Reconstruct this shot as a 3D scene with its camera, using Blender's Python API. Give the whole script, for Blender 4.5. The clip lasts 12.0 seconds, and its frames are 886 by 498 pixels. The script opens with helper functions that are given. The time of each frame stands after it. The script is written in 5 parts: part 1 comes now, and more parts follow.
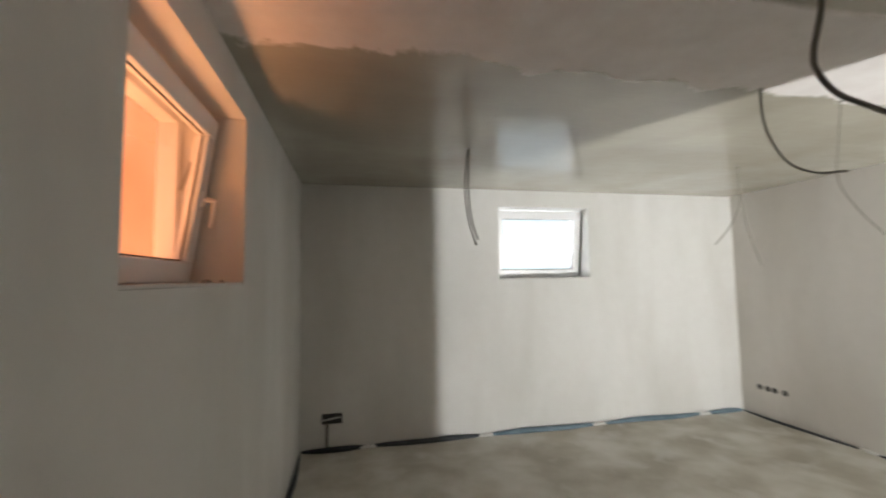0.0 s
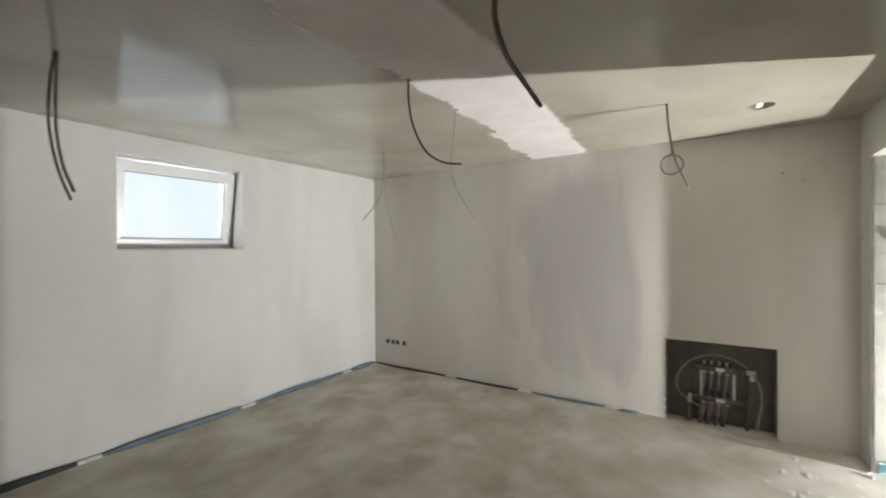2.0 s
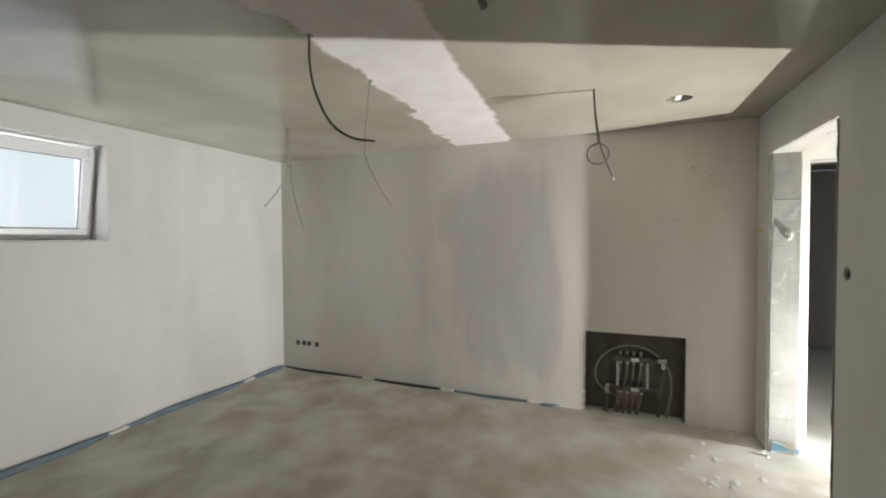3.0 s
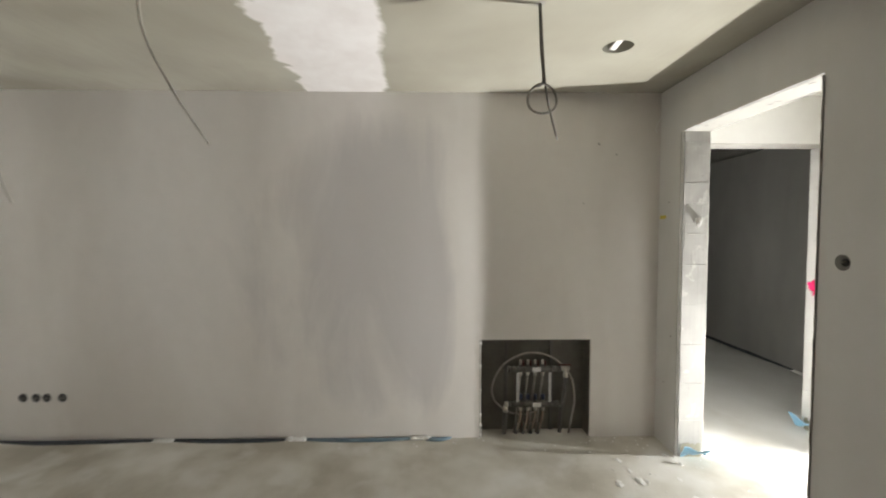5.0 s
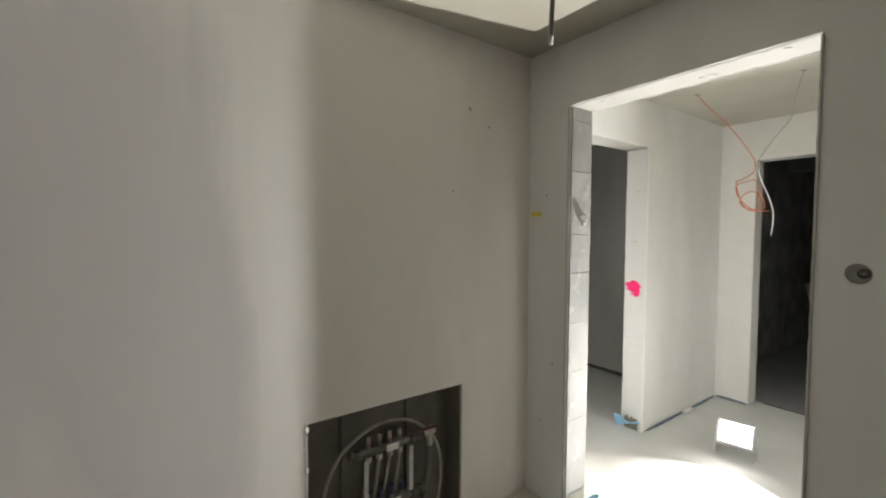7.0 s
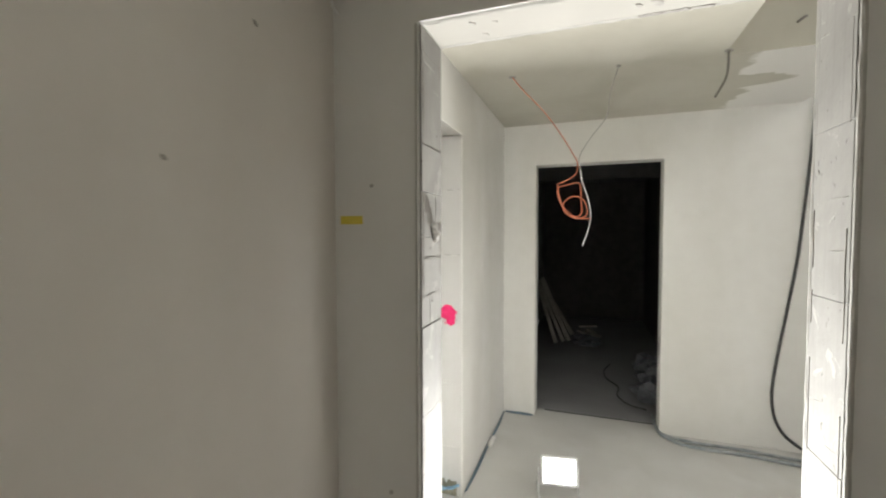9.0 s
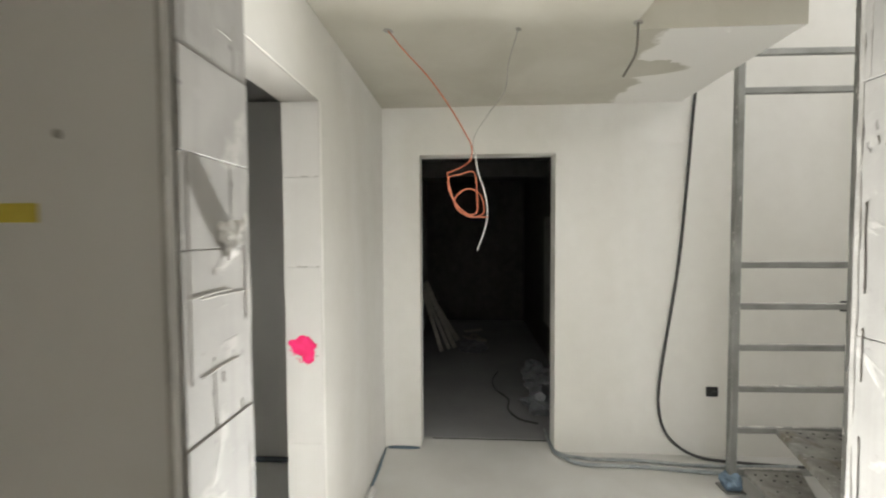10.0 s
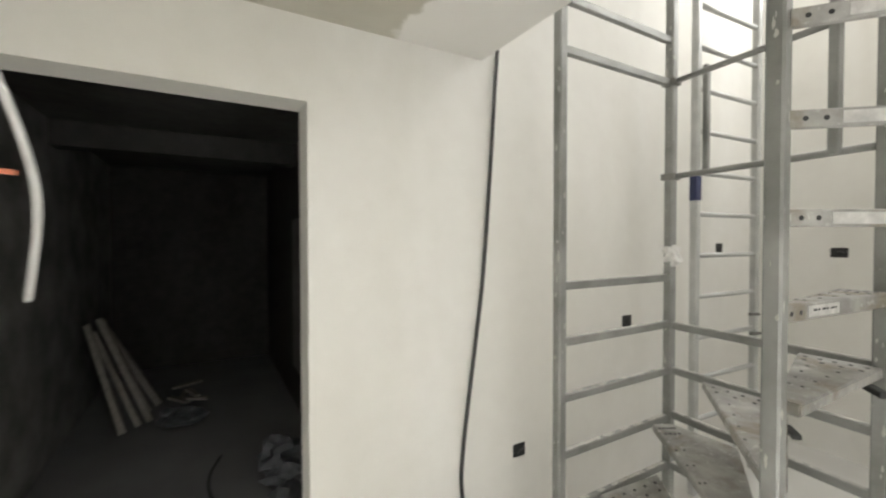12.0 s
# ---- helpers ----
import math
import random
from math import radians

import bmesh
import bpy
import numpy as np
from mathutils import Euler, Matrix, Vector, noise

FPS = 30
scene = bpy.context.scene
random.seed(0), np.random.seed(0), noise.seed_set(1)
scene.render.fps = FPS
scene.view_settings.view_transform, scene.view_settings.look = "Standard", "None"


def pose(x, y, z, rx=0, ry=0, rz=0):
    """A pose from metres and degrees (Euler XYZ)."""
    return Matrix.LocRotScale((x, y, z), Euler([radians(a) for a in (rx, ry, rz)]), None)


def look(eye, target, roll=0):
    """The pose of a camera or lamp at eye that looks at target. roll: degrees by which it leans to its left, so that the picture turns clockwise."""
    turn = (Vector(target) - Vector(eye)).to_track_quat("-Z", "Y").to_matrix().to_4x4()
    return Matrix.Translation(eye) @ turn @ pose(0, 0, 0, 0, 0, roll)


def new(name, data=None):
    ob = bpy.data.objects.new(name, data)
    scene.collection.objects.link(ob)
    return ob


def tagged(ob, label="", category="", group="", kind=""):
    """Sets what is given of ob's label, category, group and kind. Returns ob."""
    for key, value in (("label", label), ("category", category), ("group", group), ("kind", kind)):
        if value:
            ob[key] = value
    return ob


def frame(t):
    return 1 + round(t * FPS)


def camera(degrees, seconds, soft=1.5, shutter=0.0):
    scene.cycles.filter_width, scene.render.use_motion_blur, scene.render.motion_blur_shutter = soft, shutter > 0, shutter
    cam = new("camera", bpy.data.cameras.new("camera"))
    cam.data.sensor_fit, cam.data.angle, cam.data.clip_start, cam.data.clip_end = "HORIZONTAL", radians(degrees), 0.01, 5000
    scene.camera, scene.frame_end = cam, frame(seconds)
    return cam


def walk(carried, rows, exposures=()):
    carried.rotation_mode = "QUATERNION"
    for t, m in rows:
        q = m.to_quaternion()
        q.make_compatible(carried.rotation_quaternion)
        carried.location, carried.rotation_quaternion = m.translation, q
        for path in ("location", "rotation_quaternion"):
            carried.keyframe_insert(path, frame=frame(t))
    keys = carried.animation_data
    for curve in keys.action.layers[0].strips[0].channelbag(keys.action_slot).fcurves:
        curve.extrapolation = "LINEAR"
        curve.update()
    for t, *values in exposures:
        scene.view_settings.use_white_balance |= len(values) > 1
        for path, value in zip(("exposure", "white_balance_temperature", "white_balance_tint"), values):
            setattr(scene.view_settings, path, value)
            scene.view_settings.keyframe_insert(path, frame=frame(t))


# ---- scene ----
cam = camera(93.4, 12.0, soft=2.0, shutter=0.4)

PATH = [
    (0, (-4.172, 0.637, 1.49), (-3.754, 2.587, 1.63), -0.9),
    (0.5, (-4.139, 0.694, 1.487), (-3.262, 2.49, 1.572), -0.7),
    (1, (-4.132, 0.774, 1.489), (-2.893, 2.343, 1.531), -0.5),
    (1.5, (-4.113, 0.825, 1.479), (-2.609, 2.143, 1.497), -0.4),
    (2, (-4.034, 0.847, 1.476), (-2.359, 1.941, 1.469), -0.4),
    (2.5, (-3.9, 0.897, 1.473), (-2.123, 1.814, 1.446), -0.4),
    (3, (-3.752, 0.974, 1.483), (-1.905, 1.738, 1.431), -0.3),
    (3.2, (-3.689, 1.016, 1.495), (-1.823, 1.733, 1.43), -0.1),
    (5, (-2.836, 1.527, 1.427), (-0.838, 1.492, 1.344), -0.0),
    (5.5, (-2.508, 1.659, 1.42), (-0.536, 1.332, 1.334), -0.1),
    (6, (-2.191, 1.726, 1.402), (-0.29, 1.11, 1.314), 0.1),
    (6.5, (-1.875, 1.743, 1.414), (-0.093, 0.838, 1.33), 0.2),
    (8.3, (-0.939, 1.356, 1.466), (0.108, -0.345, 1.377), 0.1),
    (8.5, (-0.853, 1.269, 1.472), (0.082, -0.497, 1.385), -0.1),
    (9, (-0.703, 1.049, 1.488), (-0.038, -0.835, 1.409), -0.1),
    (9.5, (-0.636, 0.783, 1.472), (-0.243, -1.176, 1.395), -0.2),
    (10, (-0.621, 0.486, 1.497), (-0.499, -1.509, 1.418), -0.3),
    (10.5, (-0.602, 0.188, 1.492), (-0.751, -1.805, 1.41), -0.5),
    (11, (-0.672, -0.116, 1.511), (-1.038, -2.081, 1.426), -0.4),
    (11.5, (-0.761, -0.429, 1.49), (-1.401, -2.323, 1.418), -0.3),
    (12, (-0.868, -0.71, 1.493), (-1.85, -2.452, 1.452), -0.1),
]
walk(cam, [(t, look(eye, target, roll)) for t, eye, target, roll in PATH],
     exposures=[(0.0, 0.04), (1.0, 0.08), (1.5, -0.08), (2.5, -0.32), (3.0, -0.38), (5.0, -0.25), (6.5, -0.48), (8.5, -0.62), (9.5, -0.52), (10.0, -0.50), (10.5, -0.40), (11.5, -0.33), (12.0, -0.24)])

# ---- world and exposure ----
FLOOD_WATTS = 114.0
FLOOD_TILT = 26.0
LENS_GLOW = 60.0
ORANGE_GLOW = 1.45
NORTH_GLOW = 1.3
STAIR_SKY = 82.0

world = bpy.data.worlds.new("sky")
world.use_nodes = True
scene.world = world
wn = world.node_tree.nodes
sky = wn.new("ShaderNodeTexSky")
sky.sky_type = "NISHITA"
sky.sun_disc = False
sky.sun_elevation = radians(40)
sky.sun_rotation = radians(200)
wn["Background"].inputs["Strength"].default_value = 0.1
world.node_tree.links.new(sky.outputs["Color"], wn["Background"].inputs["Color"])

# daylight falling down the stairwell, from a lamp in an added, unseen upper window
sky_lamp = bpy.data.lights.new("stair_daylight", "AREA")
sky_lamp.shape = "RECTANGLE"
sky_lamp.size, sky_lamp.size_y = 1.7, 1.3
sky_lamp.energy = STAIR_SKY
sky_lamp.color = (1.0, 0.985, 0.95)
sky_ob = new("stair_daylight", sky_lamp)
sky_ob.matrix_world = look((-4.6, -1.2, 4.0), (-2.6, -1.5, 2.6))


def area_lamp(name, watts, sx, sy, colour, m, spread=180):
    lamp = bpy.data.lights.new(name, "AREA")
    lamp.shape = "RECTANGLE"
    lamp.size, lamp.size_y, lamp.energy, lamp.color = sx, sy, watts, colour
    lamp.spread = radians(spread)
    ob = new(name, lamp)
    ob.matrix_world = m
    return ob


# unseen lamps added low and beside the windows, brightening the reveals as daylight
area_lamp("north_reveal_fill", 9.0, 0.16, 0.6, (0.93, 0.97, 1.0), look((-2.98, 5.03, 1.80), (-1.80, 4.64, 1.88)))
area_lamp("north_daylight", 22.0, 0.9, 0.4, (0.93, 0.97, 1.0), look((-2.5, 5.2, 1.02), (-2.15, 4.55, 1.95)))
area_lamp("west_daylight", 28.0, 0.7, 0.4, (1.0, 0.40, 0.16), look((-5.25, 1.75, 1.02), (-4.7, 2.15, 1.95)))
# the beam of the flood light, straight out of its lens
FLOOD = Matrix.Translation((-0.555, -1.318, 0.155)) @ Matrix.Rotation(radians(10), 4, "Z") @ Matrix.Rotation(radians(FLOOD_TILT), 4, "X")
area_lamp("flood_beam", FLOOD_WATTS, 0.032, 0.03, (0.99, 0.985, 0.96), look(FLOOD @ Vector((0, 0.008, 0)), FLOOD @ Vector((0, 1, 0))), 125)


# ---- materials ----
def shader(name):
    m = bpy.data.materials.new(name)
    m.use_nodes = True
    return m, m.node_tree.nodes, m.node_tree.links, m.node_tree.nodes["Principled BSDF"]


def coords(n, l, scale=(1, 1, 1)):
    tc = n.new("ShaderNodeTexCoord")
    mp = n.new("ShaderNodeMapping")
    mp.inputs["Scale"].default_value = scale
    l.new(tc.outputs["Object"], mp.inputs["Vector"])
    return mp.outputs["Vector"]


def noise_tex(n, l, vec, scale, detail=4.0, rough=0.55, dist=0.0):
    t = n.new("ShaderNodeTexNoise")
    t.inputs["Scale"].default_value = scale
    t.inputs["Detail"].default_value = detail
    t.inputs["Roughness"].default_value = rough
    t.inputs["Distortion"].default_value = dist
    l.new(vec, t.inputs["Vector"])
    return t.outputs["Fac"]


def ramp(n, l, fac, stops):
    r = n.new("ShaderNodeValToRGB")
    els = r.color_ramp.elements
    while len(els) < len(stops):
        els.new(0.5)
    for e, (p, c) in zip(els, stops):
        e.position = p
        e.color = (*c, 1) if len(c) == 3 else c
    l.new(fac, r.inputs["Fac"])
    return r.outputs["Color"]


def grey(v):
    return (v, v, v)


def math_node(n, l, op, a, b=None, clamp=False):
    m = n.new("ShaderNodeMath")
    m.operation = op
    m.use_clamp = clamp
    for i, v in enumerate((a, b)):
        if v is None:
            continue
        if isinstance(v, (int, float)):
            m.inputs[i].default_value = v
        else:
            l.new(v, m.inputs[i])
    return m.outputs[0]


def mix(n, l, fac, a, b, blend="MIX"):
    m = n.new("ShaderNodeMix")
    m.data_type = "RGBA"
    m.blend_type = blend
    for sock, v in ((m.inputs[0], fac), (m.inputs[6], a), (m.inputs[7], b)):
        if isinstance(v, (int, float)):
            sock.default_value = v
        elif isinstance(v, tuple):
            sock.default_value = (*v, 1)
        else:
            l.new(v, sock)
    return m.outputs[2]


def bump(n, l, bsdf, height, strength, distance=0.01):
    b = n.new("ShaderNodeBump")
    b.inputs["Strength"].default_value = strength
    b.inputs["Distance"].default_value = distance
    l.new(height, b.inputs["Height"])
    l.new(b.outputs["Normal"], bsdf.inputs["Normal"])


def plain(name, c1, c2, scale=8.0, rough=0.6, metal=0.0, relief=0.15, fine=120.0, rough2=None, stretch=(1, 1, 1)):
    """Two-tone surface with fine relief."""
    m, n, l, p = shader(name)
    v = coords(n, l, stretch)
    big = noise_tex(n, l, v, scale, 5)
    l.new(ramp(n, l, big, [(0.32, c1), (0.68, c2)]), p.inputs["Base Color"])
    p.inputs["Metallic"].default_value = metal
    small = noise_tex(n, l, v, fine, 3)
    l.new(ramp(n, l, small, [(0.3, grey(rough)), (0.7, grey(rough2 if rough2 is not None else min(1, rough + 0.12)))]), p.inputs["Roughness"])
    bump(n, l, p, small, relief, 0.004)
    return m


def plaster(name, c1, c2, stain=None, rough=0.72):
    """Skimmed wall: broad damp clouds, drawn-out trowel streaks, fine grain."""
    m, n, l, p = shader(name)
    v = coords(n, l)
    tall = coords(n, l, (1.0, 1.0, 0.28))
    cloud = noise_tex(n, l, tall, 1.5, 3, 0.5, 0.4)
    col = ramp(n, l, cloud, [(0.36, c1), (0.64, c2)])
    mott = noise_tex(n, l, v, 9, 6, 0.6)
    col = mix(n, l, ramp(n, l, mott, [(0.35, grey(0.0)), (0.75, grey(0.09))]), col, (0.45, 0.42, 0.37))
    if stain:
        axis, edge, soft_to, z0, hz, tone = stain
        sep = n.new("ShaderNodeSeparateXYZ")
        l.new(v, sep.inputs[0])
        a = math_node(n, l, "MAXIMUM", math_node(n, l, "DIVIDE", math_node(n, l, "SUBTRACT", edge + 0.30, sep.outputs[axis]), 0.32), 0.0)
        c = math_node(n, l, "MAXIMUM", math_node(n, l, "DIVIDE", math_node(n, l, "SUBTRACT", sep.outputs[axis], edge + 0.45), soft_to - edge - 0.45), 0.0)
        b = math_node(n, l, "DIVIDE", math_node(n, l, "SUBTRACT", sep.outputs[2], z0), hz)
        r = math_node(n, l, "ADD", math_node(n, l, "POWER", a, 4.0), math_node(n, l, "POWER", math_node(n, l, "ABSOLUTE", b), 4.0))
        r = math_node(n, l, "ADD", r, math_node(n, l, "MULTIPLY", c, 1.0))
        wob = math_node(n, l, "MULTIPLY", math_node(n, l, "SUBTRACT", noise_tex(n, l, tall, 2.6, 6, 0.6, 0.5), 0.5), 2.4)
        mask = ramp(n, l, math_node(n, l, "ADD", r, wob), [(0.30, grey(1.0)), (1.15, grey(0.0))])
        col = mix(n, l, math_node(n, l, "MULTIPLY", mask, 0.58), col, tone)
    l.new(col, p.inputs["Base Color"])
    p.inputs["Roughness"].default_value = rough
    p.inputs["Specular IOR Level"].default_value = 0.3
    grain = noise_tex(n, l, v, 160, 3)
    wave = noise_tex(n, l, v, 3.5, 3)
    h = math_node(n, l, "ADD", math_node(n, l, "MULTIPLY", grain, 0.06), wave)
    bump(n, l, p, h, 0.22, 0.012)
    return m


WALL = plaster("skim_plaster", (0.66, 0.65, 0.62), (0.755, 0.75, 0.73))
WALL_E = plaster("skim_plaster_damp", (0.665, 0.632, 0.59), (0.76, 0.732, 0.695), (1, 1.41, 2.75, 1.2, 1.05, (0.458, 0.44, 0.44)))
WALL_HALL = plaster("hall_plaster", (0.76, 0.745, 0.70), (0.84, 0.83, 0.80))
# plaster greyed down to carry the side room's shade in its colour
WALL_SIDE = plaster("side_shade_plaster", (0.285, 0.28, 0.262), (0.37, 0.362, 0.342))
# near-black because the unlit store's darkness is put into this colour
WALL_STORE_SHADE = plaster("store_shade_render", (0.045, 0.044, 0.043), (0.075, 0.074, 0.072))
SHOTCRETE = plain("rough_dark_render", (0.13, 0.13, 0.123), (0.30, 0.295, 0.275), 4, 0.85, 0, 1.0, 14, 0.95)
REVEAL = plaster("reveal_plaster", (0.60, 0.585, 0.56), (0.70, 0.69, 0.67))


def ceiling_material():
    """Raw, slightly shiny filler with one rolled band of white paint across the room."""
    m, n, l, p = shader("ceiling_filler")
    v = coords(n, l)
    sep = n.new("ShaderNodeSeparateXYZ")
    l.new(v, sep.inputs[0])
    x, y = sep.outputs[0], sep.outputs[1]
    rag = noise_tex(n, l, coords(n, l, (1.0, 1.0, 1.0)), 2.6, 6, 0.6, 0.6)
    rag = math_node(n, l, "MULTIPLY", math_node(n, l, "SUBTRACT", rag, 0.5), 0.42)
    rough_side = math_node(n, l, "ADD", math_node(n, l, "MULTIPLY", math_node(n, l, "GREATER_THAN", y, 2.0), 0.6), 0.4)
    rag = math_node(n, l, "MULTIPLY", rag, rough_side)
    east = math_node(n, l, "MULTIPLY", math_node(n, l, "MAXIMUM", math_node(n, l, "ADD", x, 2.2), 0.0), 0.085)
    yy = math_node(n, l, "SUBTRACT", math_node(n, l, "ADD", y, rag), east)
    off = math_node(n, l, "ABSOLUTE", math_node(n, l, "SUBTRACT", yy, 1.94))
    band = ramp(n, l, off, [(0.255, grey(1.0)), (0.285, grey(0.0))])
    cloud = noise_tex(n, l, v, 1.3, 3, 0.45, 0.3)
    raw = ramp(n, l, cloud, [(0.35, (0.345, 0.323, 0.257)), (0.65, (0.46, 0.44, 0.365))])
    white = ramp(n, l, noise_tex(n, l, v, 7, 4), [(0.3, (0.73, 0.695, 0.675)), (0.7, (0.81, 0.785, 0.77))])
    l.new(mix(n, l, band, raw, white), p.inputs["Base Color"])
    streak = noise_tex(n, l, coords(n, l, (2.5, 9.0, 1.0)), 1.6, 3, 0.55, 0.8)
    p.inputs["Specular IOR Level"].default_value = 0.3
    p.inputs["Roughness"].default_value = 0.55
    # the smoothed filler dries with a sheen, rippled by the trowel; the paint is matt
    l.new(mix(n, l, band, grey(0.95), grey(0.0)), p.inputs["Coat Weight"])
    p.inputs["Coat IOR"].default_value = 1.62
    l.new(ramp(n, l, streak, [(0.40, grey(0.05)), (0.62, grey(0.21))]), p.inputs["Coat Roughness"])
    ridge = noise_tex(n, l, coords(n, l, (4.0, 13.0, 1.0)), 1.0, 3, 0.5, 1.0)
    b = n.new("ShaderNodeBump")
    b.inputs["Strength"].default_value = 0.17
    b.inputs["Distance"].default_value = 0.014
    l.new(ridge, b.inputs["Height"])
    l.new(b.outputs["Normal"], p.inputs["Coat Normal"])
    return m


CEILING = ceiling_material()


def hall_ceiling_material():
    """Raw filler with white paint towards the stairwell, ragged where the roller stopped."""
    m, n, l, p = shader("hall_ceiling_filler")
    v = coords(n, l)
    sep = n.new("ShaderNodeSeparateXYZ")
    l.new(v, sep.inputs[0])
    rag = math_node(n, l, "MULTIPLY", math_node(n, l, "SUBTRACT", noise_tex(n, l, v, 3.4, 5, 0.55, 0.4), 0.5), 0.42)
    slant = math_node(n, l, "MULTIPLY", math_node(n, l, "ADD", sep.outputs[1], 2.3), 0.16)
    edge = math_node(n, l, "SUBTRACT", math_node(n, l, "ADD", math_node(n, l, "ADD", math_node(n, l, "MULTIPLY", sep.outputs[0], -1.0), rag), slant), 1.54)
    # a tongue of bare filler reaching into the paint, and bare fascia
    bend = math_node(n, l, "ADD", math_node(n, l, "ADD", sep.outputs[1], 1.76), math_node(n, l, "MULTIPLY", rag, 0.5))
    tongue = math_node(n, l, "MAXIMUM", math_node(n, l, "SUBTRACT", 0.27, math_node(n, l, "MULTIPLY", math_node(n, l, "MULTIPLY", bend, bend), 16.0)), 0.0)
    edge = math_node(n, l, "SUBTRACT", edge, tongue)
    mask = ramp(n, l, math_node(n, l, "MULTIPLY", edge, 12.0), [(0.2, grey(0.0)), (0.6, grey(1.0))])
    mask = math_node(n, l, "MULTIPLY", mask, math_node(n, l, "LESS_THAN", sep.outputs[1], -1.333))
    raw = ramp(n, l, noise_tex(n, l, v, 1.8, 5, 0.55, 0.3), [(0.35, (0.46, 0.44, 0.37)), (0.65, (0.55, 0.53, 0.46))])
    # a paler strip along the wall with the room door
    near = math_node(n, l, "ADD", sep.outputs[1], math_node(n, l, "MULTIPLY", rag, 0.5))
    strip = ramp(n, l, math_node(n, l, "MULTIPLY", math_node(n, l, "ADD", near, 0.80), 7.0), [(0.2, grey(0.0)), (0.8, grey(0.8))])
    raw = mix(n, l, strip, raw, (0.72, 0.71, 0.67))
    l.new(mix(n, l, mask, raw, (0.80, 0.785, 0.75)), p.inputs["Base Color"])
    p.inputs["Roughness"].default_value = 0.55
    bump(n, l, p, noise_tex(n, l, v, 60, 4), 0.1, 0.004)
    return m


CEILING_HALL = hall_ceiling_material()


def screed_material():
    m, n, l, p = shader("cement_screed")
    v = coords(n, l)
    big = noise_tex(n, l, v, 2.1, 4, 0.5, 0.15)
    col = ramp(n, l, big, [(0.34, (0.43, 0.40, 0.335)), (0.46, (0.53, 0.505, 0.44)), (0.56, (0.62, 0.60, 0.54)), (0.68, (0.72, 0.705, 0.66))])
    pale = ramp(n, l, noise_tex(n, l, v, 3.4, 3, 0.5, 0.25), [(0.54, grey(0.0)), (0.74, grey(0.75))])
    col = mix(n, l, pale, col, (0.72, 0.71, 0.68))
    speck = ramp(n, l, noise_tex(n, l, v, 70, 2), [(0.66, grey(0.0)), (0.72, grey(0.5))])
    col = mix(n, l, speck, col, (0.68, 0.67, 0.64))
    sep = n.new("ShaderNodeSeparateXYZ")
    l.new(v, sep.inputs[0])
    # dust trodden through the hall
    dust = ramp(n, l, math_node(n, l, "ADD", math_node(n, l, "MULTIPLY", sep.outputs[1], -0.55), math_node(n, l, "MULTIPLY", math_node(n, l, "SUBTRACT", big, 0.5), 1.0)), [(0.0, grey(0.0)), (0.35, grey(0.75))])
    col = mix(n, l, dust, col, (0.60, 0.60, 0.585))
    # floor colour darkened past the store's threshold for its lack of light
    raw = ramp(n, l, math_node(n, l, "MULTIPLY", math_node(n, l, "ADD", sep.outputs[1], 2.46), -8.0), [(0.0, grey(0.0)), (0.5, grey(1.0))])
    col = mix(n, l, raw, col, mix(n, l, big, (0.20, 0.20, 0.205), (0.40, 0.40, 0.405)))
    l.new(col, p.inputs["Base Color"])
    l.new(ramp(n, l, big, [(0.3, grey(0.62)), (0.7, grey(0.85))]), p.inputs["Roughness"])
    h = math_node(n, l, "ADD", math_node(n, l, "MULTIPLY", noise_tex(n, l, v, 45, 5), 0.3), big)
    bump(n, l, p, h, 0.25, 0.01)
    return m


SCREED = screed_material()


def block_material(name, c1, c2):
    """Sawn block face: faint cloud, saw lines across, dabs of filler and small dark pits."""
    m, n, l, p = shader(name)
    v = coords(n, l)
    cloud = noise_tex(n, l, v, 4.5, 4, 0.55, 0.3)
    col = ramp(n, l, cloud, [(0.34, c1), (0.66, c2)])
    line = noise_tex(n, l, coords(n, l, (60.0, 60.0, 1.6)), 1.0, 2, 0.5)
    col = mix(n, l, ramp(n, l, line, [(0.50, grey(0.0)), (0.74, grey(0.18))]), col, tuple(0.62 * k for k in c1))
    dab = ramp(n, l, noise_tex(n, l, v, 9.0, 5, 0.6, 0.8), [(0.60, grey(0.0)), (0.64, grey(0.75))])
    col = mix(n, l, dab, col, tuple(min(0.8, 1.22 * k) for k in c2))
    pit = ramp(n, l, noise_tex(n, l, coords(n, l, (1.0, 1.0, 0.6)), 70.0, 2, 0.5), [(0.70, grey(0.0)), (0.76, grey(0.7))])
    col = mix(n, l, pit, col, tuple(0.45 * k for k in c1))
    l.new(col, p.inputs["Base Color"])
    p.inputs["Roughness"].default_value = 0.9
    h = math_node(n, l, "SUBTRACT", math_node(n, l, "ADD", noise_tex(n, l, v, 40, 4), math_node(n, l, "MULTIPLY", dab, 0.6)), pit)
    bump(n, l, p, h, 0.35, 0.003)
    return m


BLOCK = block_material("aerated_block", (0.31, 0.302, 0.28), (0.395, 0.384, 0.36))
# plaster darkened so door heads read less bright under the flood light
SOFFIT_TONED = plaster("toned_down_soffit", (0.36, 0.345, 0.31), (0.42, 0.405, 0.37))
MORTAR = plain("joint_mortar", (0.30, 0.285, 0.26), (0.42, 0.40, 0.37), 20, 0.9, 0, 0.4, 90)
EDGE = plain("scraped_plaster_edge", (0.36, 0.35, 0.32), (0.46, 0.447, 0.415), 14, 0.85, 0, 0.6, 50)
DAMP = plain("damp_olive_plaster", (0.20, 0.185, 0.135), (0.29, 0.27, 0.21), 18, 0.8, 0, 0.3, 60)
